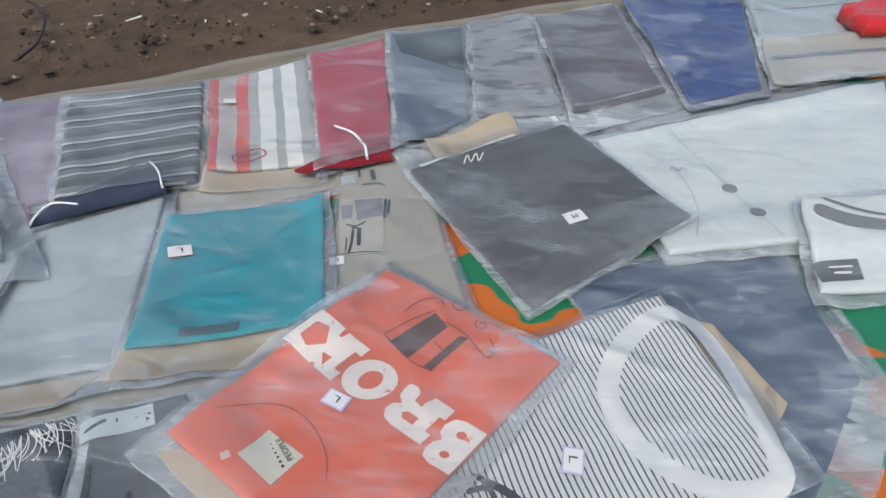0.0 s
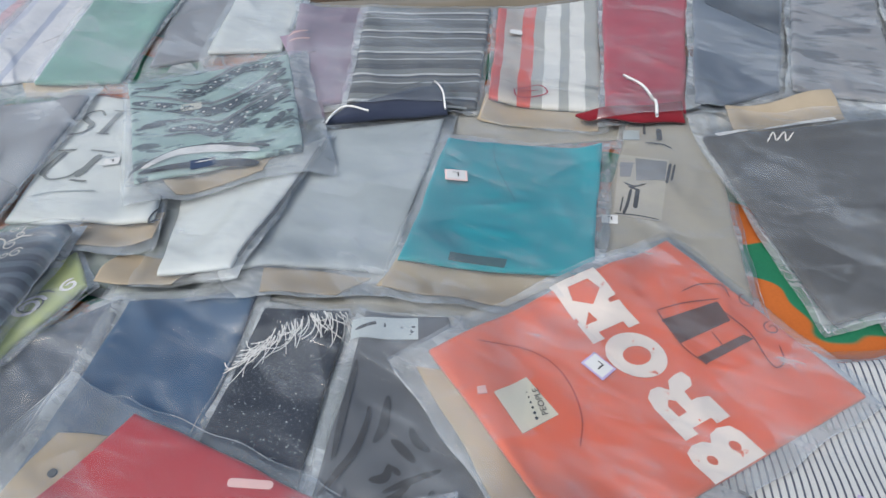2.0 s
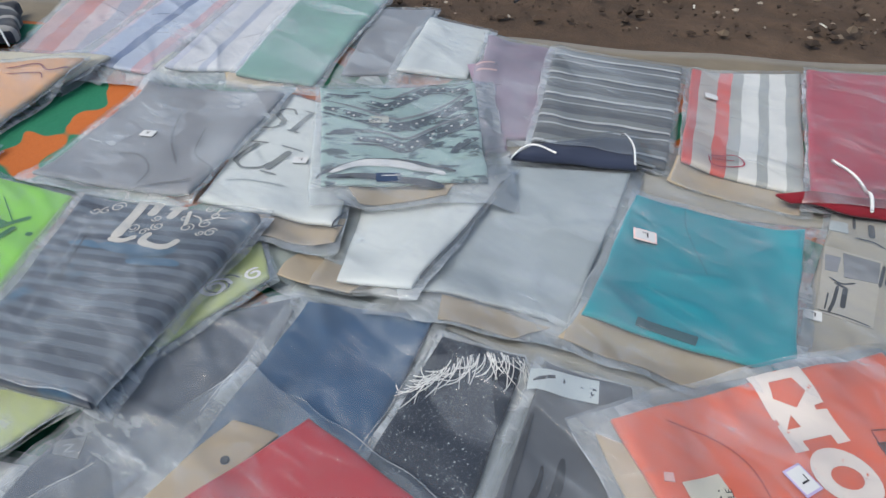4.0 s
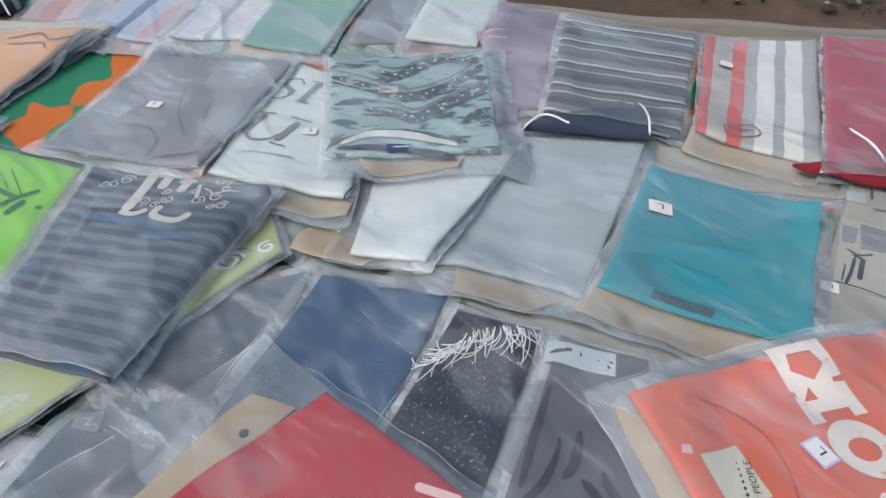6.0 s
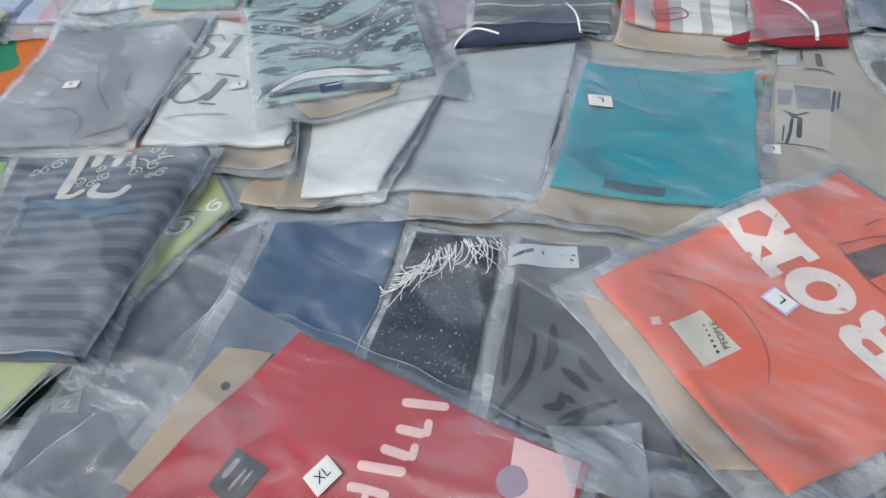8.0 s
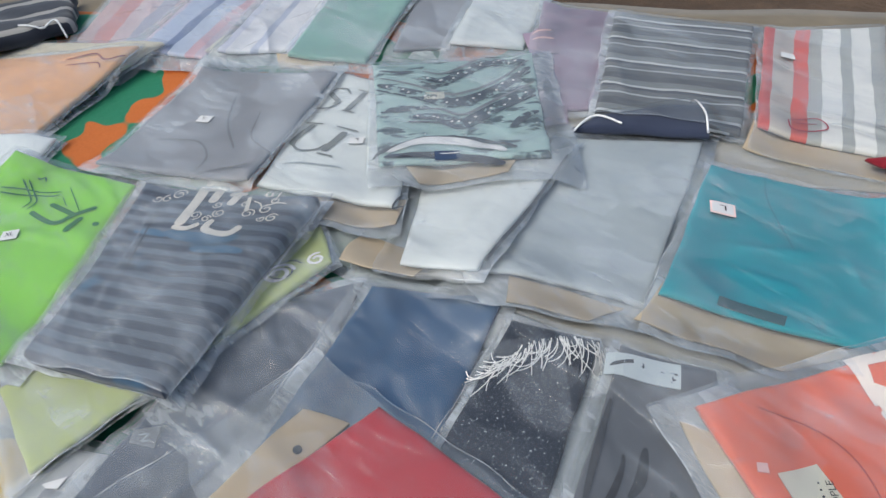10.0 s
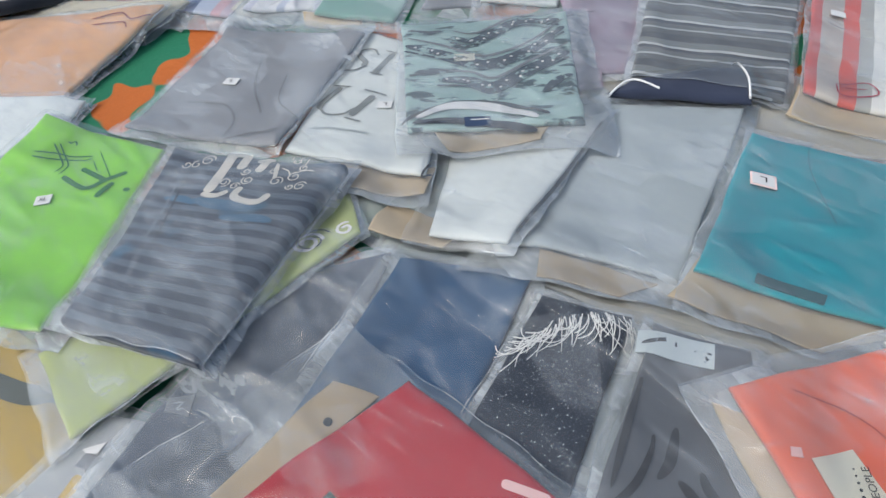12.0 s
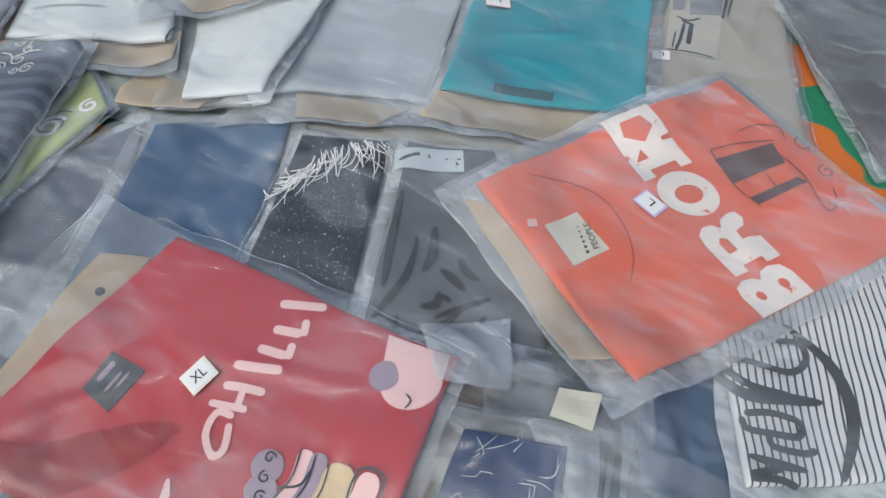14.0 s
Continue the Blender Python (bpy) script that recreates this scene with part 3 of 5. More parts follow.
EDGE_NRM = Vector((-0.448, 0.894))
EDGE_AT = Vector((0.0, 1.775))


def over_edge(x, y):
    """How far a place lies beyond the back edge of the sheet."""
    return (x - EDGE_AT.x) * EDGE_NRM.x + (y - EDGE_AT.y) * EDGE_NRM.y


def ground():
    near = np.arange(-4.5, 4.6, 0.045)
    far = np.array([-2000, -600, -150, -40, -14, -7])
    xs = np.concatenate((far, near, -far[::-1]))
    ys = np.concatenate((far, near + 2.0, -far[::-1]))
    X, Y = np.meshgrid(xs, ys, indexing="ij")
    out = np.clip(over_edge(X, Y) / 0.25, 0, 1)
    lump = 0.030 * waves(X, Y, 5, 7, 3, 20) + 0.024 * waves(X, Y, 9, 7, 25, 70) - 0.014
    Z = -0.002 + out * lump * (np.hypot(X, Y) < 12)
    link = link_mesh("ground", np.stack((X, Y, Z), -1).reshape(-1, 3), grid_faces(len(xs), len(ys)), soil_material())
    return tagged(link, "bare brown soil with crumbs and litter", "ground", kind="structure")


def flat_sheet(name, mat, label, back, left, right, front, z, thick=0.002):
    """A cloth along the back edge line. back: metres past that line; left, right: along it; front: depth towards the viewer."""
    us, vs = np.linspace(left, right, 140), np.linspace(-front, back, 90)
    U, V = np.meshgrid(us, vs, indexing="ij")
    V = V + 0.012 * np.sin(U * 5.1 + 1) * (V > back - 0.3) + 0.006 * np.sin(U * 17) * (V > back - 0.3)
    X = EDGE_AT.x + U * EDGE_DIR.x + V * EDGE_NRM.x
    Y = EDGE_AT.y + U * EDGE_DIR.y + V * EDGE_NRM.y
    Z = z + 0.004 * waves(X, Y, 31, 7, 8, 40)
    n = X.size
    v = np.concatenate((np.stack((X, Y, Z), -1).reshape(-1, 3), np.stack((X, Y, Z - thick), -1).reshape(-1, 3)))
    f = grid_faces(140, 90) + grid_faces(140, 90, n, True)
    ring = [i * 90 for i in range(140)] + [139 * 90 + j for j in range(1, 90)] + [i * 90 + 89 for i in range(138, -1, -1)] + list(range(88, 0, -1))
    f += [(a, a + n, b + n, b) for a, b in zip(ring, ring[1:] + ring[:1])]
    ob = link_mesh(name, v, f, mat)
    heap(X, Y, Z)
    return tagged(ob, label, "ground sheet")


ground()
TAN = cloth("tan_sacking", (0.20, 0.16, 0.105), 0.35)
flat_sheet("ground_sheet", TAN, "tan sacking spread on the soil", -0.03, -2.3, 1.7, 2.9, 0.003)
flat_sheet("printed_cloth", sheet_material(), "orange cloth with green leaf print under the packs", -0.17, -2.25, 1.65, 2.8, 0.0065)
PILE[:] = np.maximum(spread(PILE, 6, "max"), 0.0105)


# ---- cloths ----
C = {
    "orange": cloth("orange_cotton", (0.72, 0.145, 0.07), 0.12),
    "teal": cloth("teal_cotton", (0.006, 0.33, 0.41), 0.12),
    "lgrey": cloth("light_grey_cotton", (0.435, 0.49, 0.515), 0.12),
    "white": cloth("white_cotton", (0.665, 0.71, 0.715), 0.08),
    "mint": cloth("mint_print", (0.38, 0.53, 0.52), 0.2, second=(15.0, (0.06, 0.095, 0.11), 0.535, (1.0, 2.2, 1.0)), patches=(75.0, (0.72, 0.80, 0.80), 0.64)),
    "polo": cloth("grey_knit", (0.27, 0.28, 0.31), 0.15),
    "lime": cloth("lime_cotton", (0.29, 0.68, 0.075), 0.12),
    "dc": cloth("striped_blue_grey_knit", (0.1, 0.12, 0.16), 0.35, second=(7.0, (0.045, 0.13, 0.23), 0.56), stripes=(1, 0.021, [(0, (0.045, 0.060, 0.095)), (0.52, (0.115, 0.150, 0.205))], 0.0016)),
    "plime": cloth("pale_lime_cotton", (0.43, 0.49, 0.18), 0.2),
    "yellow": cloth("yellow_cotton", (0.54, 0.40, 0.12), 0.15),
    "blue": cloth("denim_blue_cotton", (0.027, 0.095, 0.205), 0.25),
    "navy": cloth("navy_cotton", (0.022, 0.028, 0.045), 0.3),
    "navyseq": cloth("navy_speckled_cotton", (0.020, 0.028, 0.048), 0.3, patches=(330.0, (0.42, 0.47, 0.52), 0.605)),
    "red": cloth("red_cotton", (0.39, 0.026, 0.042), 0.15),
    "char": cloth("charcoal_cotton", (0.082, 0.082, 0.086), 0.2),
    "beige": cloth("beige_grey_cotton", (0.38, 0.36, 0.31), 0.12),
    "bstripe": cloth("black_grey_stripes", (0.1, 0.1, 0.1), 0.3, stripes=(1, 0.082, [(0, (0.085, 0.09, 0.095)), (0.22, (0.24, 0.25, 0.25)), (0.42, (0.70, 0.72, 0.73)), (0.50, (0.06, 0.063, 0.07)), (0.60, (0.16, 0.165, 0.17)), (0.76, (0.55, 0.57, 0.58)), (0.82, (0.14, 0.145, 0.15))], 0.0035)),
    "lilac": cloth("lilac_cotton", (0.36, 0.28, 0.37), 0.3),
    "rw": cloth("red_white_grey_stripes", (0.6, 0.6, 0.6), 0.1, stripes=(0, 0.205, [(0, (0.60, 0.12, 0.11)), (0.09, (0.56, 0.53, 0.49)), (0.25, (0.70, 0.13, 0.10)), (0.36, (0.45, 0.46, 0.44)), (0.46, (0.80, 0.81, 0.79)), (0.60, (0.42, 0.44, 0.43)), (0.68, (0.80, 0.81, 0.79)), (0.82, (0.45, 0.47, 0.46))])),
    "crim": cloth("crimson_cotton", (0.50, 0.05, 0.085), 0.2),
    "navyg": cloth("navy_grey_cotton", (0.15, 0.185, 0.25), 0.3),
    "cloud": cloth("clouded_grey_print", (0.34, 0.34, 0.36), 0.3, second=(9.0, (0.15, 0.15, 0.17), 0.52, (1.0, 2.6, 1.0))),
    "brown": cloth("dark_brown_cotton", (0.095, 0.058, 0.066), 0.3),
    "royal": cloth("royal_blue_cotton", (0.018, 0.06, 0.27), 0.3),
    "bgrey": cloth("blue_grey_cotton", (0.055, 0.098, 0.17), 0.25),
    "pin": cloth("white_with_navy_pinstripe", (0.8, 0.8, 0.8), 0.06, stripes=(0, 0.0068, [(0, (0.70, 0.71, 0.72)), (0.72, (0.04, 0.05, 0.09))], 0.0004)),
    "green": cloth("sea_green_cotton", (0.20, 0.38, 0.33), 0.3),
    "bluepink": cloth("blue_pink_stripes", (0.33, 0.42, 0.60), 0.2, stripes=(0, 0.15, [(0, (0.52, 0.44, 0.52)), (0.16, (0.40, 0.46, 0.60)), (0.46, (0.14, 0.19, 0.34)), (0.58, (0.50, 0.56, 0.68)), (0.84, (0.60, 0.40, 0.44))], 0.004)),
    "pink": cloth("pink_grey_stripes", (0.58, 0.34, 0.34), 0.25, stripes=(0, 0.24, [(0, (0.56, 0.40, 0.40)), (0.25, (0.58, 0.27, 0.25)), (0.42, (0.60, 0.48, 0.50)), (0.62, (0.40, 0.40, 0.48)), (0.80, (0.60, 0.40, 0.42))], 0.006)),
    "peach": cloth("peach_orange_cotton", (0.68, 0.40, 0.21), 0.2),
    "cream": cloth("cream_cotton", (0.62, 0.58, 0.46), 0.15),
}
# inks and small cloths
WINK = cloth("white_print", (0.78, 0.77, 0.75), 0.1)
WORN = cloth("worn_white_print", (0.80, 0.74, 0.70), 0.1, patches=(48.0, (0.72, 0.17, 0.09), 0.62))
DINK = cloth("dark_print", (0.05, 0.055, 0.065), 0.2)
GINK = cloth("grey_print", (0.22, 0.23, 0.25), 0.2)
BUCKET = cloth("faded_dark_print", (0.12, 0.055, 0.045), 0.2)
SOFTINK = cloth("brown_line_print", (0.25, 0.06, 0.035), 0.2)
GREENINK = cloth("green_line_print", (0.035, 0.22, 0.05), 0.2)
PINK = cloth("pale_pink_print", (0.72, 0.48, 0.47), 0.1)
MAUVE = cloth("mauve_print", (0.30, 0.23, 0.30), 0.15)
SAND = cloth("sand_print", (0.55, 0.42, 0.25), 0.1)
PURPLE = plain("purple_border", (0.42, 0.36, 0.56), 0.6)
DEEPRED = cloth("deep_red_cotton", (0.20, 0.010, 0.020), 0.3)
BARERED = cloth("unhazed_red_cotton", (0.26, 0.005, 0.010), 0.25)
RIB = cloth("white_rib", (0.74, 0.75, 0.76), 0.08)
NECKBLUE = cloth("dark_blue_woven_label", (0.025, 0.05, 0.11), 0.2)
FOLD_SHADE = cloth("grey_knit_fold_shade", (0.20, 0.205, 0.225), 0.15)
OLIVE = cloth("grey_green_band", (0.13, 0.15, 0.13), 0.2)
PANEL = cloth("pale_beige_print", (0.45, 0.43, 0.38), 0.12)
SLATE = cloth("slate_print", (0.045, 0.065, 0.085), 0.25, patches=(42.0, (0.33, 0.46, 0.46), 0.54))
SERIF = cloth("grey_green_print", (0.24, 0.26, 0.26), 0.15)
EMBLEM = cloth("ivory_print", (0.62, 0.60, 0.56), 0.12)
STEEL = cloth("blue_print", (0.05, 0.14, 0.25), 0.3)
OCHRE = cloth("yellow_print", (0.66, 0.45, 0.05), 0.2)


def swirl(c, r, start, turns, k=14):
    """A curl that winds inwards."""
    return [(c[0] + r * (1 - 0.75 * i / k) * math.cos(start + turns * 6.28 * i / k), c[1] + r * (1 - 0.75 * i / k) * math.sin(start + turns * 6.28 * i / k)) for i in range(k + 1)]


def bars(q, rows, mat=DINK, lift=0.0022):
    """Lines of small writing as plain bars across a label."""
    out = []
    for k in range(rows):
        v = 0.25 + 0.5 * (k + 0.5) / rows
        p = quad_xy(q, np.array([0.18, 0.82 - 0.12 * (k % 2)]), np.array([v, v]))
        out.append(ribbon("writing_bar", [tuple(p[0]), tuple(p[1])], 0.0035, mat, lift=lift))
    return out


def fringe(thing):
    """Loose white threads curling away from a hem."""
    r = random.Random(8)
    hem = smooth_path([(-0.100, 0.676), (-0.118, 0.674), (-0.134, 0.665), (-0.152, 0.645), (-0.163, 0.617), (-0.172, 0.580)])
    for k in range(64):
        t = (k + r.random()) / 64
        p = Vector(hem[int(t * (len(hem) - 1))]) + Vector((r.uniform(-0.002, 0.004), r.uniform(-0.005, 0.003)))
        n = r.uniform(0.018, 0.050) * (1 - 0.6 * abs(t - 0.45))
        way = -0.35 - 1.5 * t + r.gauss(0, 0.2)
        curl = r.gauss(-0.45, 0.4)
        pts = [tuple(p)]
        for i in range(4):
            p = p + Vector((math.cos(way), math.sin(way))) * n / 4
            way += curl * 0.5
            pts.append(tuple(p))
        cord("thread", pts, r.uniform(0.0004, 0.0007), CORD)(thing)


def scribbles(thing):
    """Thin pale strokes that cross one another, as a careless print."""
    r = random.Random(21)
    for k in range(34):
        x, y, a, n = 0.104 + 0.085 * r.random(), 0.345 + 0.095 * r.random(), r.gauss(0.6, 0.9), r.uniform(0.008, 0.026)
        mid = (x + n * 0.5 * math.cos(a) + r.uniform(-0.005, 0.005), y + n * 0.5 * math.sin(a) + r.uniform(-0.005, 0.005))
        ribbon("scribble", [(x, y), mid, (x + n * math.cos(a + 0.3), y + n * math.sin(a + 0.3))], r.uniform(0.0004, 0.0011), C["lgrey"], taper=True)(thing)


def dots(centres, mat, radius):
    return [disc("sequin", c, radius, mat, lift=0.0016) for c in centres]


# ---- the packs, from the lowest layer to the topmost ----
T, S, P, TR = "packed_tshirt", "packed shirt", "packed_trousers", "packed trousers"
pack(T, "beige t-shirt mostly hidden under other packs", S, [(-0.43, 1.08), (0.27, 1.40), (0.34, 1.28), (-0.33, 0.93)], C["beige"], 0.004, film=1)
pack(T, "beige garment mostly hidden under white packs", S, [(0.10, 1.68), (1.02, 2.05), (1.0, 1.50), (0.30, 1.24)], C["cloud"], 0.004, film=1)
pack(T, "pale grey-green t-shirt under white packs", S, [(-0.57, 0.74), (-0.28, 0.84), (-0.24, 0.64), (-0.50, 0.605)], cloth("grey_green_cotton", (0.34, 0.40, 0.36), 0.2), 0.004, film=1)
pack(T, "pale grey t-shirt mostly hidden under dark ones", S, [(-0.40, 0.625), (0.01, 0.745), (0.14, 0.44), (-0.30, 0.35)], C["lgrey"], 0.004, film=1)
pack(T, "pale grey t-shirt hidden beside a teal one", S, [(-0.36, 1.0), (-0.09, 1.06), (-0.05, 0.74), (-0.27, 0.65)], C["lgrey"], 0.004, film=1)
pack(T, "beige t-shirt mostly hidden under a teal one", S, [(-0.23, 0.76), (0.12, 0.88), (0.06, 0.73), (-0.20, 0.665)], C["beige"], 0.006, film=1)
pack(T, "blue-grey t-shirt in a wide clear bag", S, [(0.42, 0.94), (0.725, 1.06), (0.745, 0.80), (0.60, 0.58)], C["bgrey"], 0.010, (0.01, 0.03, 0.05, 0.01), 1, bag_crease=0.006)
pack("packed_shirt", "white shirt with grey buttons in a clear bag", S, [(0.505, 1.285), (1.09, 1.54), (0.91, 1.06), (0.57, 0.99)], C["white"], 0.016,
     inside=[disc("button", (0.69, 1.149), 0.011, GINK, "grey shirt button"), disc("button", (0.713, 1.087), 0.011, GINK, "grey shirt button"),
             ribbon("placket", [(0.63, 1.33), (0.68, 1.18), (0.73, 1.03)], 0.0015, C["lgrey"]), ribbon("embroidery", [(0.609, 1.197), (0.618, 1.207), (0.622, 1.192), (0.63, 1.205), (0.637, 1.195)], 0.0018, GINK, "small grey embroidered mark"),
             ribbon("seam", [(0.58, 1.25), (0.62, 1.19), (0.63, 1.10), (0.61, 1.02)], 0.0015, C["lgrey"])])
pack(T, "yellow t-shirt with a grey-green band", S, [(-0.78, 0.22), (-0.53, 0.285), (-0.43, 0.250), (-0.46, -0.02)], C["yellow"], 0.009, inside=[ribbon("printed_band", [(-0.60, 0.205), (-0.539, 0.230), (-0.515, 0.253), (-0.492, 0.262)], 0.024, OLIVE, "grey-green printed band")])
pack(T, "white t-shirt with yellow and red print", S, [(-0.445, 0.275), (-0.390, 0.31), (-0.30, 0.08), (-0.41, 0.02)], cloth("pale_grey_cotton", (0.47, 0.49, 0.50), 0.1), 0.009, film=1,
     inside=[ribbon("print", [(-0.4037, 0.2275), (-0.3954, 0.2049), (-0.3940, 0.1903)], 0.009, OCHRE, "yellow brushed print"), ribbon("print", [(-0.398, 0.2198), (-0.384, 0.198)], 0.008, OCHRE), ribbon("print", [(-0.3919, 0.1830), (-0.3868, 0.1691)], 0.006, PINK), ribbon("print", [(-0.379, 0.190), (-0.372, 0.174)], 0.006, PINK), patch("printed_block", [(-0.4150, 0.2289), (-0.4188, 0.2431), (-0.4023, 0.2504), (-0.4023, 0.2353)], GINK, "dark grey printed block"), ribbon("print", [(-0.4051, 0.2708), (-0.3936, 0.2740), (-0.3958, 0.2822), (-0.4039, 0.2831)], 0.005, GINK)],
     over=[patch("size_sticker", [(-0.4234, 0.2419), (-0.4118, 0.2609), (-0.4079, 0.2492), (-0.4172, 0.2422)], PAPER)])
pack(T, "dark grey t-shirt in a loose milky bag", S, [(-0.461, 0.484), (-0.369, 0.603), (-0.193, 0.183), (-0.349, 0.144)], cloth("slate_cotton", (0.055, 0.072, 0.105), 0.3), 0.009, (0.02, 0.0, 0.03, 0.02), 2, bag_crease=0.011, turn=0.5,
     inside=[patch("printed_block", [(-0.4043, 0.3255), (-0.3884, 0.3461), (-0.3711, 0.3277), (-0.3934, 0.3153)], GINK, "faded grey square print"), ribbon("print", [(-0.394, 0.326), (-0.388, 0.333), (-0.386, 0.324), (-0.381, 0.330)], 0.0018, C["lgrey"], lift=0.002)])
pack(T, "pale lime t-shirt with curled grey print", S, [(-0.49, 0.645), (-0.418, 0.60), (-0.436, 0.240), (-0.575, 0.260)], C["plime"], 0.009, film=2,
     inside=[ribbon("print", swirl((-0.452, 0.545), 0.020, 1.0, 1.6), 0.005, WINK), ribbon("print", swirl((-0.450, 0.552), 0.024, 1.3, 1.2), 0.002, DINK), ribbon("print", swirl((-0.435, 0.590), 0.012, 2.0, 1.3), 0.004, WINK)])
pack(T, "denim blue t-shirt in a clear bag", S, [(-0.351, 0.601), (-0.216, 0.674), (-0.148, 0.415), (-0.288, 0.377)], C["blue"], 0.010, (0.012, 0.02, 0.02, 0.022))
pack(T, "dark speckled navy garment with white fringe", S, [(-0.188, 0.646), (-0.106, 0.684), (-0.032, 0.434), (-0.143, 0.415)], C["navyseq"], 0.010, (0.012, 0.018, 0.02, 0.008), 4, inside=[fringe])
pack(T, "dark grey t-shirt with black brush print", S, [(-0.084, 0.687), (0.001, 0.721), (0.181, 0.469), (0.001, 0.396)], cloth("mid_grey_cotton", (0.115, 0.125, 0.145), 0.25), 0.010, (0.012, 0.015, 0.02, 0.01), 4,
     inside=[patch("printed_block", [(-0.091, 0.671), (-0.028, 0.703), (-0.016, 0.679), (-0.081, 0.649)], C["lgrey"], "pale grey chest band"), ribbon("print", [(-0.081, 0.660), (-0.062, 0.678), (-0.047, 0.676)], 0.004, DINK), ribbon("print", [(-0.042, 0.683), (-0.028, 0.692), (-0.026, 0.680)], 0.004, DINK),
             *[ribbon("brush_stroke", p, w, m, taper=w < 0.012) for p, w, m in (([(-0.026, 0.590), (-0.020, 0.576), (-0.015, 0.544), (-0.019, 0.512), (-0.022, 0.478)], 0.007, INK), ([(-0.014, 0.608), (-0.003, 0.578), (-0.003, 0.558)], 0.010, DINK), ([(0.0105, 0.568), (0.0245, 0.5637), (0.0412, 0.557)], 0.009, INK),
                 ([(0.0199, 0.546), (0.0225, 0.533), (0.010, 0.525)], 0.009, INK), ([(0.0222, 0.5443), (0.0346, 0.541)], 0.006, INK), ([(0.027, 0.520), (0.0444, 0.5394), (0.066, 0.560)], 0.007, INK), ([(0.018, 0.496), (0.0289, 0.507), (0.0389, 0.5212), (0.046, 0.536)], 0.008, INK), ([(0.0668, 0.531), (0.0681, 0.541)], 0.006, INK), ([(0.0212, 0.586), (0.034, 0.576), (0.0489, 0.572)], 0.009, DINK), ([(0.0012, 0.492), (-0.0050, 0.510)], 0.005, INK), ([(-0.062, 0.63), (-0.045, 0.575), (-0.028, 0.525)], 0.007, DINK), ([(0.045, 0.512), (0.058, 0.522), (0.082, 0.530)], 0.006, INK))]])
pack(T, "beige t-shirt with a dark printed figure", S, [(0.082, 1.215), (0.195, 1.245), (0.305, 0.87), (0.128, 0.80)], C["beige"], 0.010,
     inside=[patch("printed_block", [(0.0957, 1.0954), (0.1627, 1.1069), (0.1785, 0.9792), (0.1197, 0.9673)], PANEL, "pale printed panel"), patch("printed_block", [(0.1187, 1.0934), (0.1609, 1.1011), (0.1666, 1.0601), (0.1310, 1.0461)], GINK, "dark printed block", lift=0.002), patch("printed_block", [(0.1010, 1.0769), (0.1189, 1.0820), (0.1219, 1.0508), (0.1084, 1.0462)], C["polo"], lift=0.0018),
             *[ribbon("print", p, w, DINK, lift=0.002) for p, w in (([(0.1660, 1.0985), (0.1695, 1.0537)], 0.004), ([(0.1720, 1.0985), (0.1745, 1.062)], 0.003), ([(0.1195, 0.970), (0.1489, 0.977), (0.1755, 0.9797)], 0.002), ([(0.1163, 1.0351), (0.1317, 1.0321), (0.1449, 1.0429)], 0.003), ([(0.1287, 1.0257), (0.1315, 0.9952), (0.1313, 0.973)], 0.004), ([(0.1374, 1.026), (0.1425, 0.9896)], 0.006), ([(0.1226, 1.007), (0.1264, 0.9754)], 0.002), ([(0.1239, 1.0292), (0.1409, 1.0263)], 0.004), ([(0.1334, 1.1728), (0.1414, 1.1456)], 0.008), ([(0.1229, 1.1325), (0.1449, 1.138), (0.1607, 1.1334)], 0.003), ([(0.112, 1.175), (0.118, 1.150)], 0.004))],
             patch("printed_block", [(0.0868, 1.1528), (0.1086, 1.1588), (0.1140, 1.1378), (0.0917, 1.1314)], C["lgrey"])],
     over=[sticker("L", (0.118, 0.956), 195, 0.020, 0.016)])
pack(T, "dark brown garment crumpled among loose bags", S, [(0.055, 0.495), (0.20, 0.515), (0.215, 0.43), (0.06, 0.41)], cloth("brown_cotton", (0.075, 0.045, 0.033), 0.3), 0.006, film=0, crease=0.008, bag_crease=0.008)
pack(T, "navy t-shirt with pale scribbled print, crumpled bag", S, [(0.095, 0.436), (0.172, 0.459), (0.205, 0.35), (0.10, 0.30)], cloth("navy_blue_cotton", (0.018, 0.045, 0.125), 0.3), 0.009, (0.02, 0.03, 0.02, 0.03), 4, crease=0.007, bag_crease=0.013,
     inside=[scribbles])
pack(T, "denim blue t-shirt in a crumpled clear bag", S, [(0.205, 0.545), (0.285, 0.60), (0.33, 0.475), (0.235, 0.458)], C["blue"], 0.009, (0.01, 0.02, 0.05, 0.02), 0, crease=0.005, bag_crease=0.008)
empty_bag("greyish crumpled clear bag between packs", [(0.075, 0.525), (0.215, 0.545), (0.235, 0.478), (0.105, 0.452)], 0, 0.012)
empty_bag("greyish crumpled clear bag over dark packs", [(0.165, 0.478), (0.31, 0.495), (0.345, 0.41), (0.19, 0.36)], 4, 0.014)
pack(T, "light grey t-shirt in a clear bag", S, [(-0.325, 0.985), (-0.175, 1.085), (-0.092, 0.752), (-0.285, 0.672)], C["lgrey"], 0.008, (0.03, 0.018, 0.045, 0.012), 1, under=[card([(-0.23, 0.70), (-0.11, 0.74), (-0.125, 0.695), (-0.205, 0.66)])], turn=1.2)
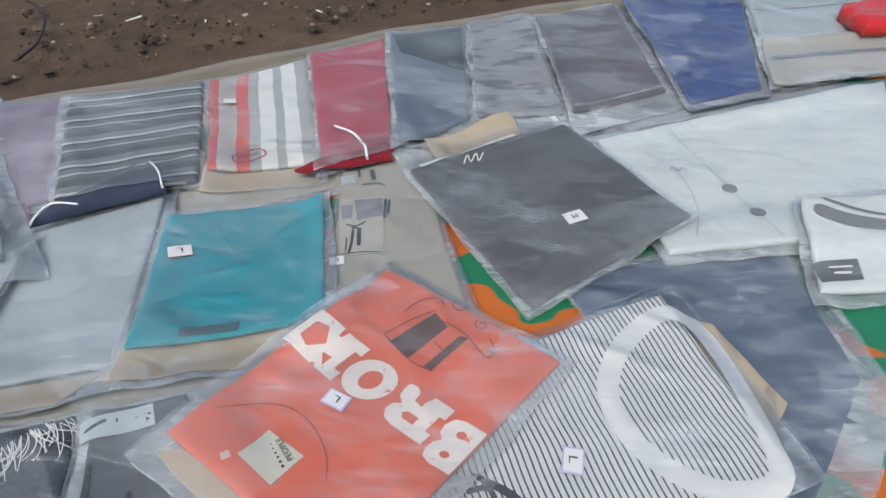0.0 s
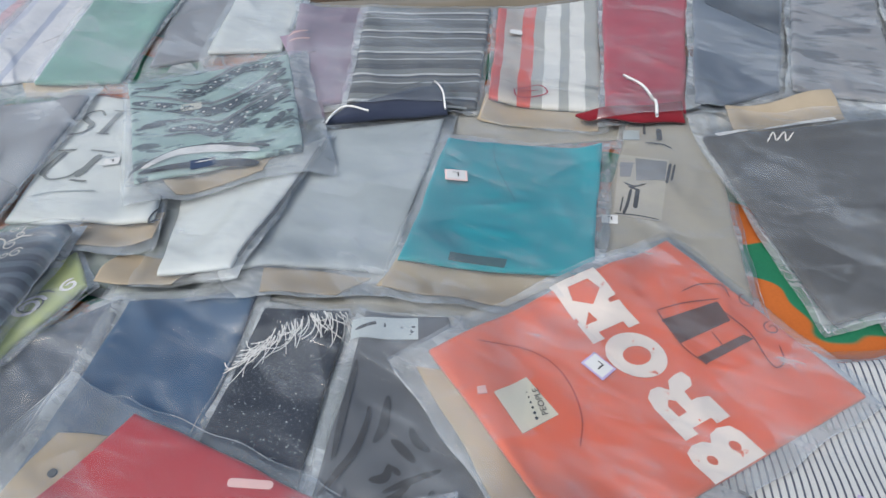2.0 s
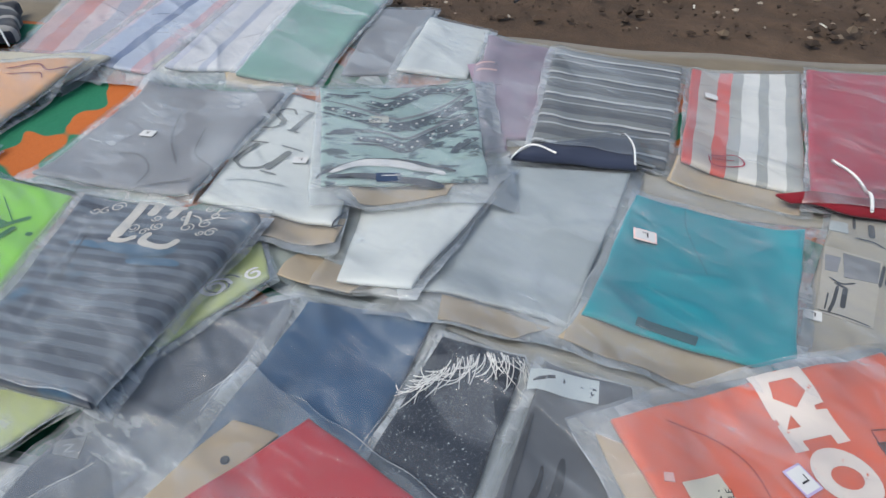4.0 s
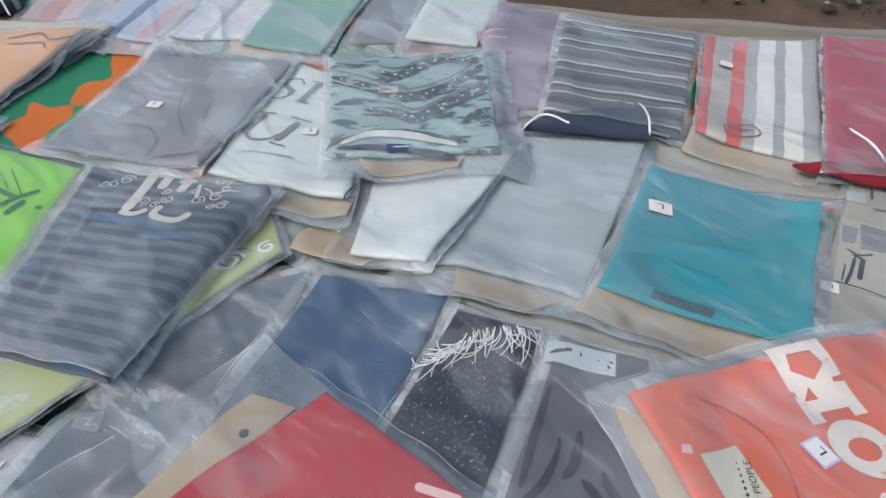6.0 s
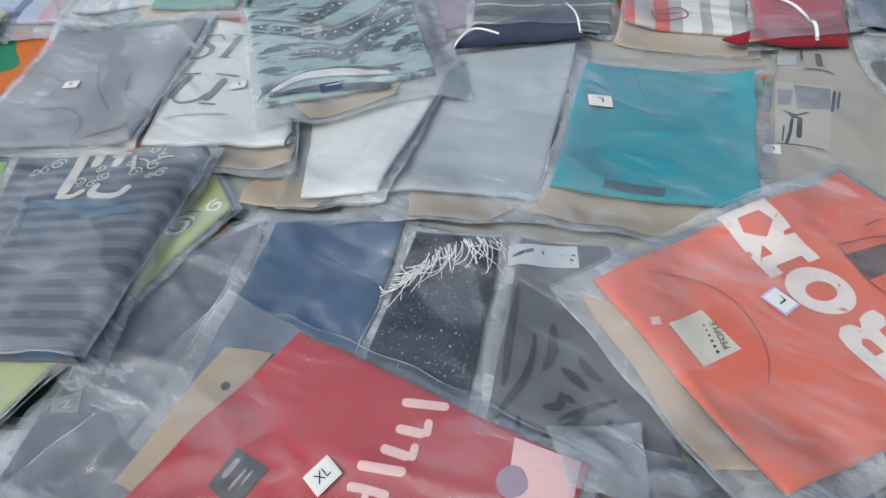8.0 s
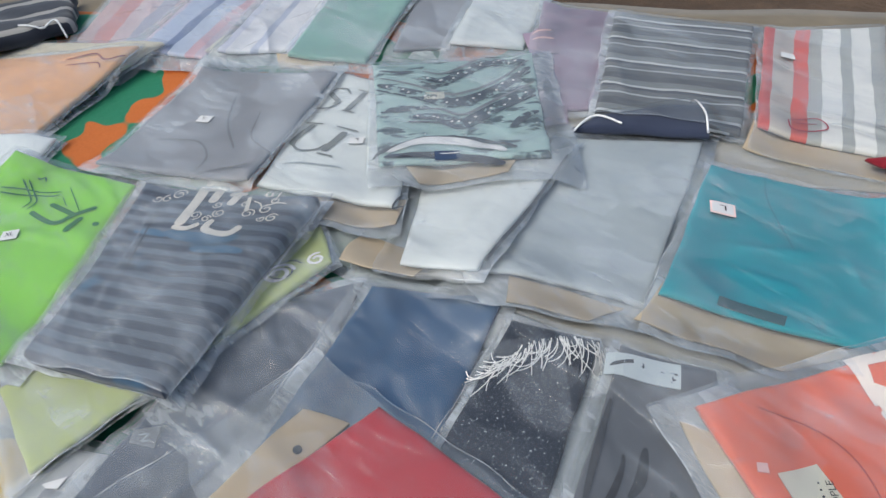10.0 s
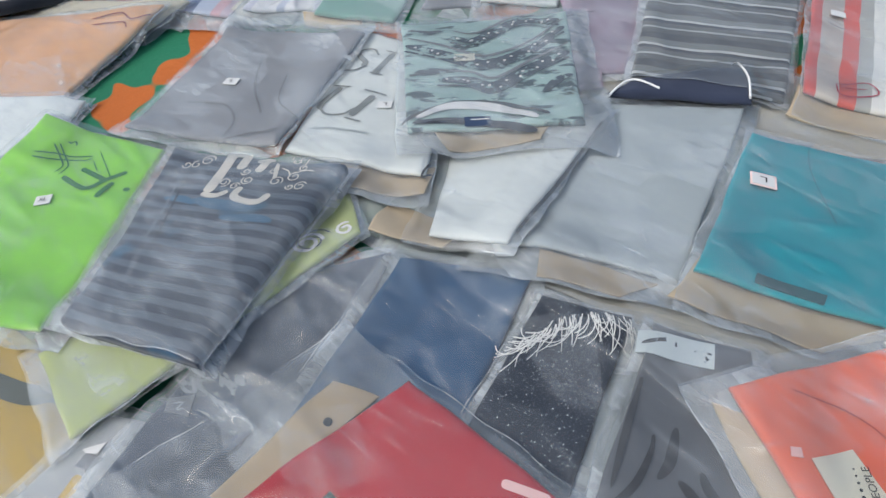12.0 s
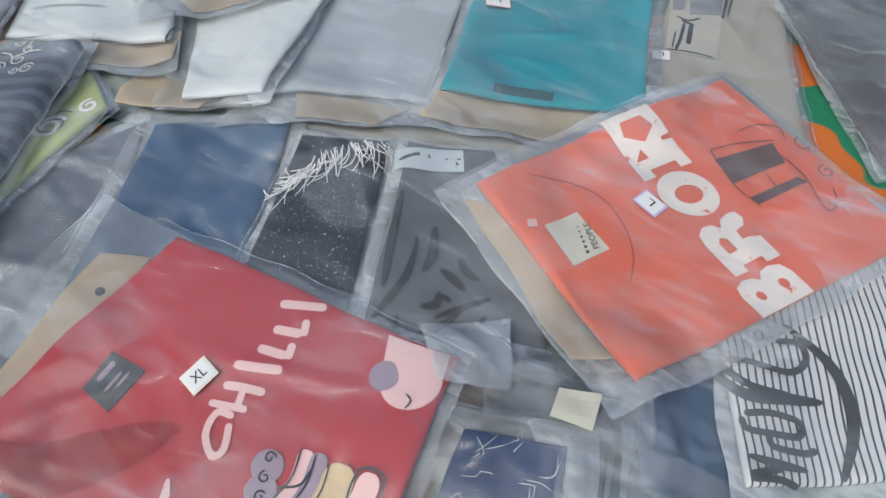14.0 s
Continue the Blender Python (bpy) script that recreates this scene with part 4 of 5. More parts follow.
# back row
pack(T, "pink and grey t-shirt in a clear bag", S, [(-1.57, 0.99), (-1.37, 1.13), (-1.135, 0.79), (-1.35, 0.735)], C["pink"], 0.011, (0.01, 0.02, 0.05, 0.02), 2, bag_crease=0.010, inside=[patch("label", [(-1.16, 0.83), (-1.13, 0.85), (-1.11, 0.82), (-1.14, 0.80)], CREAM, "pale paper label")])
pack(T, "blue and pink t-shirt in a clear bag", S, [(-1.37, 1.13), (-1.227, 1.23), (-1.045, 0.838), (-1.175, 0.77)], C["bluepink"], 0.011, (0.01, 0.03, 0.05, 0.03), 2, bag_crease=0.010, inside=[patch("label", [(-1.086, 0.916), (-1.050, 0.925), (-1.022, 0.862), (-1.060, 0.852)], CREAM, "pale paper label")])
pack(T, "white t-shirt in a clear bag", S, [(-1.227, 1.23), (-1.10, 1.30), (-0.924, 0.958), (-1.03, 0.86)], cloth("white_lavender_stripes", (0.7, 0.7, 0.7), 0.1, stripes=(0, 0.14, [(0, (0.60, 0.62, 0.72)), (0.18, (0.76, 0.77, 0.80)), (0.50, (0.50, 0.54, 0.66)), (0.60, (0.76, 0.77, 0.80))], 0.003)), 0.011, (0.01, 0.03, 0.05, 0.02), 1, bag_crease=0.008)
pack(T, "grey t-shirt in a clear bag", S, [(-0.925, 1.34), (-0.817, 1.42), (-0.678, 1.126), (-0.76, 1.06)], C["polo"], 0.011, (0.01, 0.012, 0.06, 0.01), 1)
pack(T, "sea green t-shirt in a clear bag", S, [(-1.085, 1.26), (-0.947, 1.41), (-0.765, 0.996), (-0.90, 0.925)], C["green"], 0.012, (0.01, 0.012, 0.03, 0.012), 2, under=[card([(-0.93, 0.925), (-0.83, 0.975), (-0.81, 0.945), (-0.90, 0.90)])])
pack(T, "white t-shirt in a clear bag", S, [(-0.785, 1.36), (-0.65, 1.40), (-0.562, 1.198), (-0.678, 1.126)], C["white"], 0.011, (0.012, 0.012, 0.06, 0.012))
pack(T, "lilac t-shirt with a purple print", S, [(-0.63, 1.36), (-0.49, 1.41), (-0.34, 1.09), (-0.43, 1.02)], C["lilac"], 0.012, film=1,
     inside=[patch("printed_block", [(-0.587, 1.229), (-0.553, 1.276), (-0.488, 1.201), (-0.518, 1.164)], MAUVE, "purple printed block"), ribbon("print", [(-0.57, 1.235), (-0.545, 1.262)], 0.006, PINK, lift=0.002), ribbon("print", [(-0.555, 1.215), (-0.525, 1.24)], 0.006, PINK, lift=0.002), patch("printed_block", [(-0.49, 1.13), (-0.46, 1.16), (-0.36, 1.03), (-0.38, 1.0)], MAUVE)])
pack(P, "black and grey striped trousers with drawstring", TR, [(-0.487, 1.39), (-0.26, 1.488), (-0.142, 1.133), (-0.325, 1.04)], C["bstripe"], 0.013, (0.012, 0.01, 0.01, 0.012),
     inside=[fold("waistband", [(-0.318, 1.022), (-0.215, 1.165), (-0.168, 1.085), (-0.335, 0.985)], cloth("navy_blue_jersey", (0.035, 0.045, 0.08), 0.3), 0.008, "gathered navy waistband", 0.013), cord("drawstring", [(-0.325, 0.985), (-0.316, 1.025), (-0.275, 1.03)], 0.0017, CORD, "white drawstring"), cord("drawstring", [(-0.231, 1.163), (-0.197, 1.128), (-0.172, 1.085)], 0.0017, CORD, "white drawstring")])
pack(P, "red, white and grey striped garment, bagged", S, [(-0.238, 1.474), (-0.075, 1.605), (0.045, 1.19), (-0.127, 1.15)], C["rw"], 0.012, (0.01, 0.008, 0.05, 0.008), under=[card([(-0.14, 1.17), (0.045, 1.21), (0.05, 1.145), (-0.128, 1.105)])],
     inside=[ribbon("print", [(-0.10, 1.19), (-0.07, 1.225), (-0.05, 1.205), (-0.085, 1.172), (-0.10, 1.19)], 0.0025, C["crim"]), ribbon("print", [(-0.09, 1.19), (-0.065, 1.21)], 0.002, C["crim"])], over=[sticker("", (-0.168, 1.385), 205, 0.022, 0.016)])
pack(P, "crimson trousers with white drawstring, bagged", TR, [(-0.068, 1.61), (0.08, 1.709), (0.163, 1.225), (0.055, 1.165)], C["crim"], 0.013, (0.012, 0.012, 0.015, 0.008),
     inside=[fold("waistband", [(0.01, 1.155), (0.15, 1.235), (0.165, 1.190), (0.035, 1.148)], DEEPRED, 0.005, "gathered deep red waistband", 0.004), cord("drawstring", [(0.052, 1.288), (0.089, 1.265), (0.116, 1.217), (0.127, 1.179)], 0.0024, CORD, "white drawstring")])
pack(T, "navy grey garment in a clear bag", S, [(0.09, 1.715), (0.255, 1.775), (0.285, 1.34), (0.172, 1.23)], C["navyg"], 0.012, film=1, inside=[patch("printed_block", [(0.10, 1.695), (0.25, 1.755), (0.268, 1.53), (0.13, 1.61)], C["navy"], "dark navy yoke")])
pack(T, "clouded grey garment in a clear bag", S, [(0.268, 1.775), (0.406, 1.859), (0.455, 1.375), (0.30, 1.338)], C["cloud"], 0.012, (0.01, 0.01, 0.04, 0.01), 1)
pack(T, "dark brown garment in a clear bag", S, [(0.422, 1.814), (0.615, 1.925), (0.655, 1.47), (0.472, 1.37)], C["brown"], 0.012, (0.01, 0.02, 0.07, 0.01), 1, inside=[ribbon("hem", [(0.475, 1.385), (0.56, 1.43), (0.65, 1.482)], 0.006, C["cloud"], "pale folded hem"), ribbon("seam", [(0.60, 1.50), (0.65, 1.52)], 0.008, DINK)])
pack(T, "royal blue garment in a clear bag", S, [(0.64, 1.945), (0.937, 2.0), (0.84, 1.49), (0.69, 1.42)], C["royal"], 0.012, (0.01, 0.01, 0.04, 0.008), bag_crease=0.009)
pack(T, "pale grey garment in a clear bag", S, [(0.95, 2.05), (1.36, 2.18), (1.25, 1.80), (0.90, 1.70)], C["lgrey"], 0.012, film=1, inside=[ribbon("seam", [(0.93, 1.86), (1.10, 1.92), (1.30, 1.98)], 0.003, DINK)])
pack(T, "grey green garment in a clear bag", S, [(0.895, 1.69), (1.24, 1.78), (1.18, 1.60), (0.86, 1.49)], C["beige"], 0.012, film=2, inside=[ribbon("seam", [(0.89, 1.60), (1.05, 1.65), (1.20, 1.69)], 0.012, C["navyg"])])
# left end
pack(T, "cream t-shirt in a clear bag", S, [(-1.50, 0.62), (-1.13, 0.81), (-1.12, 0.70), (-1.325, 0.50)], C["cream"], 0.011, film=1)
pack(T, "peach orange t-shirt with brown print", S, [(-1.45, 0.52), (-1.135, 0.765), (-1.05, 0.51), (-1.15, 0.38)], C["peach"], 0.011, film=1, inside=[ribbon("print", [(-1.22, 0.66), (-1.18, 0.70), (-1.14, 0.70), (-1.12, 0.73)], 0.004, SOFTINK), ribbon("print", [(-1.20, 0.65), (-1.15, 0.685), (-1.125, 0.68)], 0.003, SOFTINK)])
pack(T, "white t-shirt in a milky bag", S, [(-1.15, 0.43), (-1.005, 0.53), (-0.955, 0.435), (-1.05, 0.30)], C["white"], 0.009, film=2)
bundle = root("striped_bundle", [(-1.62, 0.62), (-1.54, 0.80), (-1.36, 0.73), (-1.40, 0.52)], "dark cloth bundle with pale stripes", "cloth bundle")
slab("cloth", bundle, [(-1.66, 0.62), (-1.56, 0.84), (-1.36, 0.74), (-1.42, 0.50)], cloth("black_pale_stripes", (0.02, 0.02, 0.03), 0.3, stripes=(1, 0.09, [(0, (0.015, 0.018, 0.03)), (0.6, (0.33, 0.32, 0.30)), (0.82, (0.03, 0.035, 0.05))], 0.004)), 0.035, 4, 0.008, 0.012, 91, 0.006)
cord("drawstring", [(-1.40, 0.66), (-1.37, 0.69), (-1.375, 0.72), (-1.35, 0.72)], 0.002, CORD, "white drawstring")(bundle)
# middle rows
pack("packed_polo", "white polo with grey sleeve stripes", S, [(0.775, 1.105), (1.0, 1.15), (0.92, 0.95), (0.745, 0.928)], C["white"], 0.012,
     inside=[ribbon("sleeve_band", [(0.785, 1.082), (0.83, 1.062), (0.90, 1.052)], 0.026, GINK, "broad grey band"), ribbon("sleeve_band", [(0.805, 1.105), (0.85, 1.085), (0.91, 1.075)], 0.005, GINK), patch("neck_label", [(0.749, 0.975), (0.811, 0.987), (0.807, 0.952), (0.75, 0.941)], DINK, "dark woven neck label"), ribbon("writing_bar", [(0.765, 0.966), (0.80, 0.972)], 0.003, WINK, lift=0.0022), ribbon("writing_bar", [(0.77, 0.957), (0.795, 0.961)], 0.004, WINK, lift=0.0022)])
pack(T, "teal t-shirt in a clear bag on cardboard", S, [(-0.142, 1.028), (0.067, 1.106), (0.127, 0.843), (-0.084, 0.764)], C["teal"], 0.009, (0.006, 0.014, 0.055, 0.008), under=[card([(-0.09, 0.79), (0.12, 0.86), (0.05, 0.765), (-0.090, 0.722)])],
     inside=[patch("printed_block", [(-0.035, 0.803), (0.029, 0.823), (0.031, 0.809), (-0.032, 0.790)], cloth("dark_teal_print", (0.03, 0.12, 0.14), 0.2), "dark teal hem tab"), ribbon("seam", [(-0.078, 1.05), (-0.055, 1.0), (0.0, 0.93)], 0.0012, cloth("teal_seam", (0.006, 0.2, 0.25), 0.1))],
     over=[sticker("L", (-0.0905, 0.9435), 206, 0.030, 0.022, plain("red_border", (0.74, 0.56, 0.53), 0.6))])
pack(T, "white t-shirt with dark hem in a clear bag", S, [(-0.45, 0.80), (-0.305, 0.955), (-0.256, 0.674), (-0.345, 0.642)], C["white"], 0.008, (0.01, 0.012, 0.015, 0.03), 1, under=[card([(-0.435, 0.665), (-0.33, 0.69), (-0.318, 0.638), (-0.41, 0.602)])],
     inside=[ribbon("hem", [(-0.300, 0.93), (-0.277, 0.82), (-0.256, 0.69)], 0.004, DINK, "thin dark hem")])
pack(T, "white t-shirt with large grey letters", S, [(-0.79, 0.93), (-0.62, 0.99), (-0.42, 0.715), (-0.635, 0.65)], C["white"], 0.011, (0.012, 0.012, 0.06, 0.012), 0, under=[card([(-0.56, 0.70), (-0.43, 0.74), (-0.40, 0.69), (-0.52, 0.632)])],
     inside=[*[ribbon("lettering", p, w, SERIF, l) for p, w, l in (([(-0.703, 0.8994), (-0.722, 0.909), (-0.738, 0.898), (-0.7355, 0.880)], 0.004, "large grey serif letter"), ([(-0.7365, 0.885), (-0.7215, 0.8781), (-0.7064, 0.8731), (-0.701, 0.8614)], 0.010, ""), ([(-0.700, 0.862), (-0.7044, 0.8464), (-0.7164, 0.8389), (-0.722, 0.833)], 0.004, ""), ([(-0.6853, 0.9174), (-0.6695, 0.8576)], 0.011, "large grey serif letter"), ([(-0.703, 0.9171), (-0.678, 0.9216)], 0.0035, ""), ([(-0.6792, 0.8555), (-0.6528, 0.8603)], 0.0035, ""),
                 ([(-0.6833, 0.8002), (-0.6786, 0.7681), (-0.6745, 0.7510), (-0.6664, 0.7420)], 0.011, "large grey serif letter"), ([(-0.6688, 0.7440), (-0.6474, 0.7384), (-0.6265, 0.7538), (-0.6233, 0.7734)], 0.0045, ""), ([(-0.6228, 0.8125), (-0.6136, 0.7569)], 0.013, ""), ([(-0.6986, 0.7971), (-0.6704, 0.8098)], 0.004, ""), ([(-0.6478, 0.8167), (-0.6051, 0.8241)], 0.004, ""), ([(-0.6189, 0.7483), (-0.5879, 0.7541)], 0.004, ""))], ribbon("neckline", [(-0.640, 0.700), (-0.6132, 0.7204), (-0.5559, 0.7412)], 0.0035, C["lgrey"]), ribbon("print", [(-0.43, 0.735), (-0.422, 0.71), (-0.415, 0.722)], 0.003, DINK)],
     over=[sticker("L", (-0.588, 0.803), 215, 0.022, 0.017)])
pack(T, "lime green t-shirt with dark line print", S, [(-1.0, 0.47), (-0.79, 0.545), (-0.60, 0.275), (-0.87, 0.13)], C["lime"], 0.011, (0.012, 0.05, 0.02, 0.012),
     inside=[*[ribbon("print", p, w, GREENINK) for p, w in (([(-0.9345, 0.4155), (-0.908, 0.437), (-0.8821, 0.4495), (-0.860, 0.468)], 0.0024), ([(-0.928, 0.409), (-0.8997, 0.4285), (-0.8604, 0.4554), (-0.857, 0.465)], 0.0024), ([(-0.9283, 0.4445), (-0.9001, 0.4369), (-0.8752, 0.429), (-0.8705, 0.414)], 0.0024), ([(-0.923, 0.4502), (-0.8987, 0.4432), (-0.8683, 0.4343), (-0.8612, 0.4164)], 0.0024),
                 ([(-0.8512, 0.4178), (-0.8089, 0.4229), (-0.7955, 0.4331), (-0.7932, 0.453), (-0.7826, 0.4822)], 0.008, ), ([(-0.8446, 0.4444), (-0.7932, 0.453)], 0.008), ([(-0.7785, 0.4582), (-0.7739, 0.4349), (-0.7682, 0.4278)], 0.009), ([(-0.7542, 0.4607), (-0.7444, 0.4639)], 0.008), ([(-0.8472, 0.4631), (-0.82, 0.4555)], 0.0014), ([(-0.8616, 0.4811), (-0.7923, 0.4612)], 0.0014), ([(-0.9194, 0.4613), (-0.913, 0.4618), (-0.9128, 0.4689), (-0.9025, 0.4646)], 0.003))]],
     over=[sticker("XL", (-0.823, 0.3773), 50, 0.022, 0.018)])
pack("packed_polo", "grey polo shirt in a clear bag", S, [(-1.002, 0.807), (-0.765, 0.925), (-0.645, 0.645), (-0.883, 0.535)], C["polo"], 0.011, (0.035, 0.012, 0.02, 0.02), 1,
     # darker lines paint the shade of soft folds at placket, seam and collar
     inside=[ribbon("placket", [(-0.86, 0.78), (-0.80, 0.72), (-0.73, 0.68)], 0.004, FOLD_SHADE), ribbon("seam", [(-0.78, 0.77), (-0.73, 0.715), (-0.66, 0.70)], 0.003, FOLD_SHADE), ribbon("collar_fold_shade", [(-0.86, 0.63), (-0.80, 0.66), (-0.75, 0.645), (-0.73, 0.61)], 0.004, FOLD_SHADE), ribbon("collar_fold_shade", [(-0.73, 0.60), (-0.70, 0.64), (-0.67, 0.665)], 0.004, FOLD_SHADE)],
     over=[sticker("S", (-0.842, 0.704), 205, 0.024, 0.017)])
MINTQ = [(-0.735, 0.985), (-0.522, 1.165), (-0.310, 0.905), (-0.50, 0.765)]
def band_across(row):
    return [tuple(quad_xy(MINTQ, np.array(u), np.array(v))) for u, v in row]


CHEVRONS = [band_across(row) for row in ([(0.30, 0.20), (0.42, 0.24), (0.55, 0.17), (0.72, 0.06), (0.95, 0.10)], [(0.02, 0.26), (0.22, 0.35), (0.42, 0.46), (0.52, 0.47), (0.72, 0.38), (0.97, 0.17)], [(0.20, 0.60), (0.38, 0.62), (0.53, 0.68), (0.76, 0.53), (0.98, 0.40)], [(0.03, 0.55), (0.14, 0.52), (0.28, 0.53)], [(0.80, 0.74), (0.90, 0.64), (0.98, 0.60)], [(0.04, 0.10), (0.16, 0.14), (0.26, 0.12)])]
SEQUINS = [tuple(smooth_path(c, step=0.001)[k * len(smooth_path(c, step=0.001)) // 14] + np.array((0.004 * (-1) ** k, 0.003 * (k % 3) - 0.003))) for c in CHEVRONS[:3] for k in range(1, 14)]
pack(T, "mint printed t-shirt with dark chevrons and pale sequins", S, MINTQ, C["mint"], 0.010, (0.012, 0.035, 0.052, 0.012), 1, under=[card([(-0.49, 0.80), (-0.35, 0.885), (-0.338, 0.848), (-0.43, 0.768)])],
     inside=[*[ribbon("chevron", c, w, SLATE, "dark slate printed chevron", taper=True) for c, w in zip(CHEVRONS, (0.024, 0.024, 0.028, 0.018, 0.016, 0.014))], *[ribbon("print", [(x + 0.010, y - 0.013) for x, y in c], 0.005, SLATE) for c in CHEVRONS[:3]],
             *[ribbon("print", [(x - 0.016, y + 0.020) for x, y in c], 0.007, GINK, taper=True) for c in CHEVRONS[:3]],
             *dots(SEQUINS, WINK, 0.0026), ribbon("neckline", [(-0.520, 0.772), (-0.505, 0.82), (-0.478, 0.8567), (-0.4211, 0.8893), (-0.358, 0.893)], 0.014, DINK, "dark neckline band", taper=True),
             ribbon("collar", [(-0.508, 0.79), (-0.49, 0.838), (-0.435, 0.873), (-0.365, 0.878)], 0.020, RIB, "pale rib collar", lift=0.0016, taper=True), ribbon("neck_tape", [(-0.503, 0.778), (-0.44, 0.826), (-0.352, 0.858)], 0.016, C["navy"], "navy neck tape", lift=0.002, taper=True), patch("neck_label", [(-0.454, 0.829), (-0.426, 0.851), (-0.411, 0.836), (-0.438, 0.813)], NECKBLUE, "dark blue neck label", 0.0028), ribbon("writing_bar", [(-0.442, 0.828), (-0.422, 0.844)], 0.002, WINK, lift=0.0038),
             patch("printed_block", [(-0.585, 0.955), (-0.56, 0.975), (-0.545, 0.958), (-0.57, 0.938)], CREAM)])
hood = [(-0.755, 0.549), (-0.508, 0.662), (-0.395, 0.362), (-0.572, 0.297)]
pack("packed_hoodie", "thick blue-grey striped hoodie in a clear bag", "packed hoodie", hood, C["dc"], 0.034, (0.012, 0.015, 0.004, 0.03), 1, crease=0.006,
     inside=[*[ribbon("emblem", p, w, EMBLEM) for p, w in (([(-0.663, 0.588), (-0.643, 0.559), (-0.621, 0.519)], 0.016), ([(-0.626, 0.514), (-0.606, 0.521), (-0.598, 0.537)], 0.009), ([(-0.672, 0.585), (-0.637, 0.602)], 0.010), ([(-0.640, 0.600), (-0.624, 0.573)], 0.014), ([(-0.608, 0.612), (-0.597, 0.583)], 0.013), ([(-0.617, 0.598), (-0.596, 0.613)], 0.008), ([(-0.587, 0.610), (-0.563, 0.586)], 0.006), ([(-0.590, 0.552), (-0.582, 0.535), (-0.560, 0.5356), (-0.543, 0.5456), (-0.541, 0.563)], 0.011))],
             *[ribbon("flourish", swirl(c, r, a, k), 0.0019, EMBLEM) for c, r, a, k in (((-0.685, 0.561), 0.011, 0.5, 1.5), ((-0.692, 0.546), 0.008, 2.0, 1.1), ((-0.703, 0.538), 0.007, 4.0, 1.1), ((-0.690, 0.583), 0.009, 1.0, 1.3), ((-0.595, 0.565), 0.009, 3.0, 1.5), ((-0.619, 0.545), 0.009, 5.0, 1.4), ((-0.600, 0.548), 0.007, 0.8, 1.3), ((-0.557, 0.584), 0.010, 0.0, 1.4), ((-0.542, 0.603), 0.010, 2.0, 1.3), ((-0.519, 0.594), 0.009, 1.0, 1.4), ((-0.530, 0.586), 0.006, 3.4, 1.2), ((-0.565, 0.628), 0.009, 0.9, 1.3), ((-0.545, 0.622), 0.007, 2.6, 1.2), ((-0.612, 0.575), 0.007, 4.0, 1.3), ((-0.578, 0.596), 0.006, 2.2, 1.2))],
             *[ribbon("flourish", p, 0.0022, EMBLEM) for p in ([(-0.550, 0.606), (-0.539, 0.619), (-0.524, 0.6235)], [(-0.546, 0.620), (-0.551, 0.631), (-0.556, 0.640)], [(-0.716, 0.569), (-0.704, 0.574), (-0.688, 0.576), (-0.674, 0.583)], [(-0.575, 0.606), (-0.560, 0.607), (-0.548, 0.600)])],
             ribbon("print", [(-0.625, 0.500), (-0.580, 0.515), (-0.530, 0.535)], 0.020, STEEL, "faded blue brush print", taper=True), ribbon("print", [(-0.560, 0.500), (-0.520, 0.520), (-0.490, 0.530)], 0.016, STEEL, taper=True), ribbon("print", [(-0.665, 0.480), (-0.640, 0.492), (-0.615, 0.497)], 0.012, STEEL, taper=True),
             ribbon("zip_fold", [(-0.690, 0.520), (-0.645, 0.470), (-0.610, 0.425)], 0.004, C["navyg"], taper=True), ribbon("zip_fold", [(-0.680, 0.525), (-0.632, 0.470), (-0.590, 0.425)], 0.0025, C["navy"], taper=True)])
# front row
pack(T, "white pinstriped t-shirt with broad white collar", S, [(0.215, 0.745), (0.54, 0.91), (0.625, 0.665), (0.308, 0.492)], C["pin"], 0.011, (0.012, 0.03, 0.015, 0.012), 0, under=[card([(0.54, 0.885), (0.60, 0.868), (0.646, 0.752), (0.61, 0.70)])],
     inside=[ribbon("collar", [(0.535, 0.872), (0.478, 0.815), (0.457, 0.752), (0.475, 0.694), (0.517, 0.656), (0.562, 0.642), (0.610, 0.662), (0.604, 0.75), (0.577, 0.85)], 0.024, RIB, "broad white rib collar", True),
             *[ribbon("script", p, w, DINK, l, taper=w > 0.0075) for p, w, l in (([(0.272, 0.590), (0.2853, 0.5968), (0.3225, 0.6040), (0.3348, 0.6212), (0.3271, 0.6359), (0.3076, 0.6301)], 0.006, "dark brush script"), ([(0.2667, 0.5741), (0.2920, 0.5662), (0.3274, 0.5795), (0.3532, 0.5893)], 0.012, ""), ([(0.2679, 0.583), (0.2946, 0.5761), (0.3271, 0.5820)], 0.007, ""),
                 ([(0.2926, 0.5455), (0.2995, 0.5379), (0.3180, 0.5424), (0.3389, 0.5502), (0.3385, 0.5624), (0.3151, 0.5596), (0.2945, 0.5495)], 0.006, ""), ([(0.3155, 0.5412), (0.3223, 0.5324), (0.3462, 0.5389), (0.3549, 0.5466)], 0.006, ""), ([(0.3035, 0.5157), (0.3269, 0.5194), (0.3508, 0.5263)], 0.008, ""), ([(0.3087, 0.5019), (0.3320, 0.5187)], 0.006, ""), ([(0.3092, 0.4993), (0.3290, 0.5076), (0.3453, 0.5098)], 0.006, ""), ([(0.312, 0.650), (0.3510, 0.6289), (0.3706, 0.6046), (0.3793, 0.5734), (0.3774, 0.530)], 0.011, ""))]],
     over=[sticker("L", (0.412, 0.668), 262, 0.030, 0.022, PURPLE)])
red = [(-0.225, 0.487), (0.066, 0.487), (0.085, 0.25), (-0.275, 0.25)]
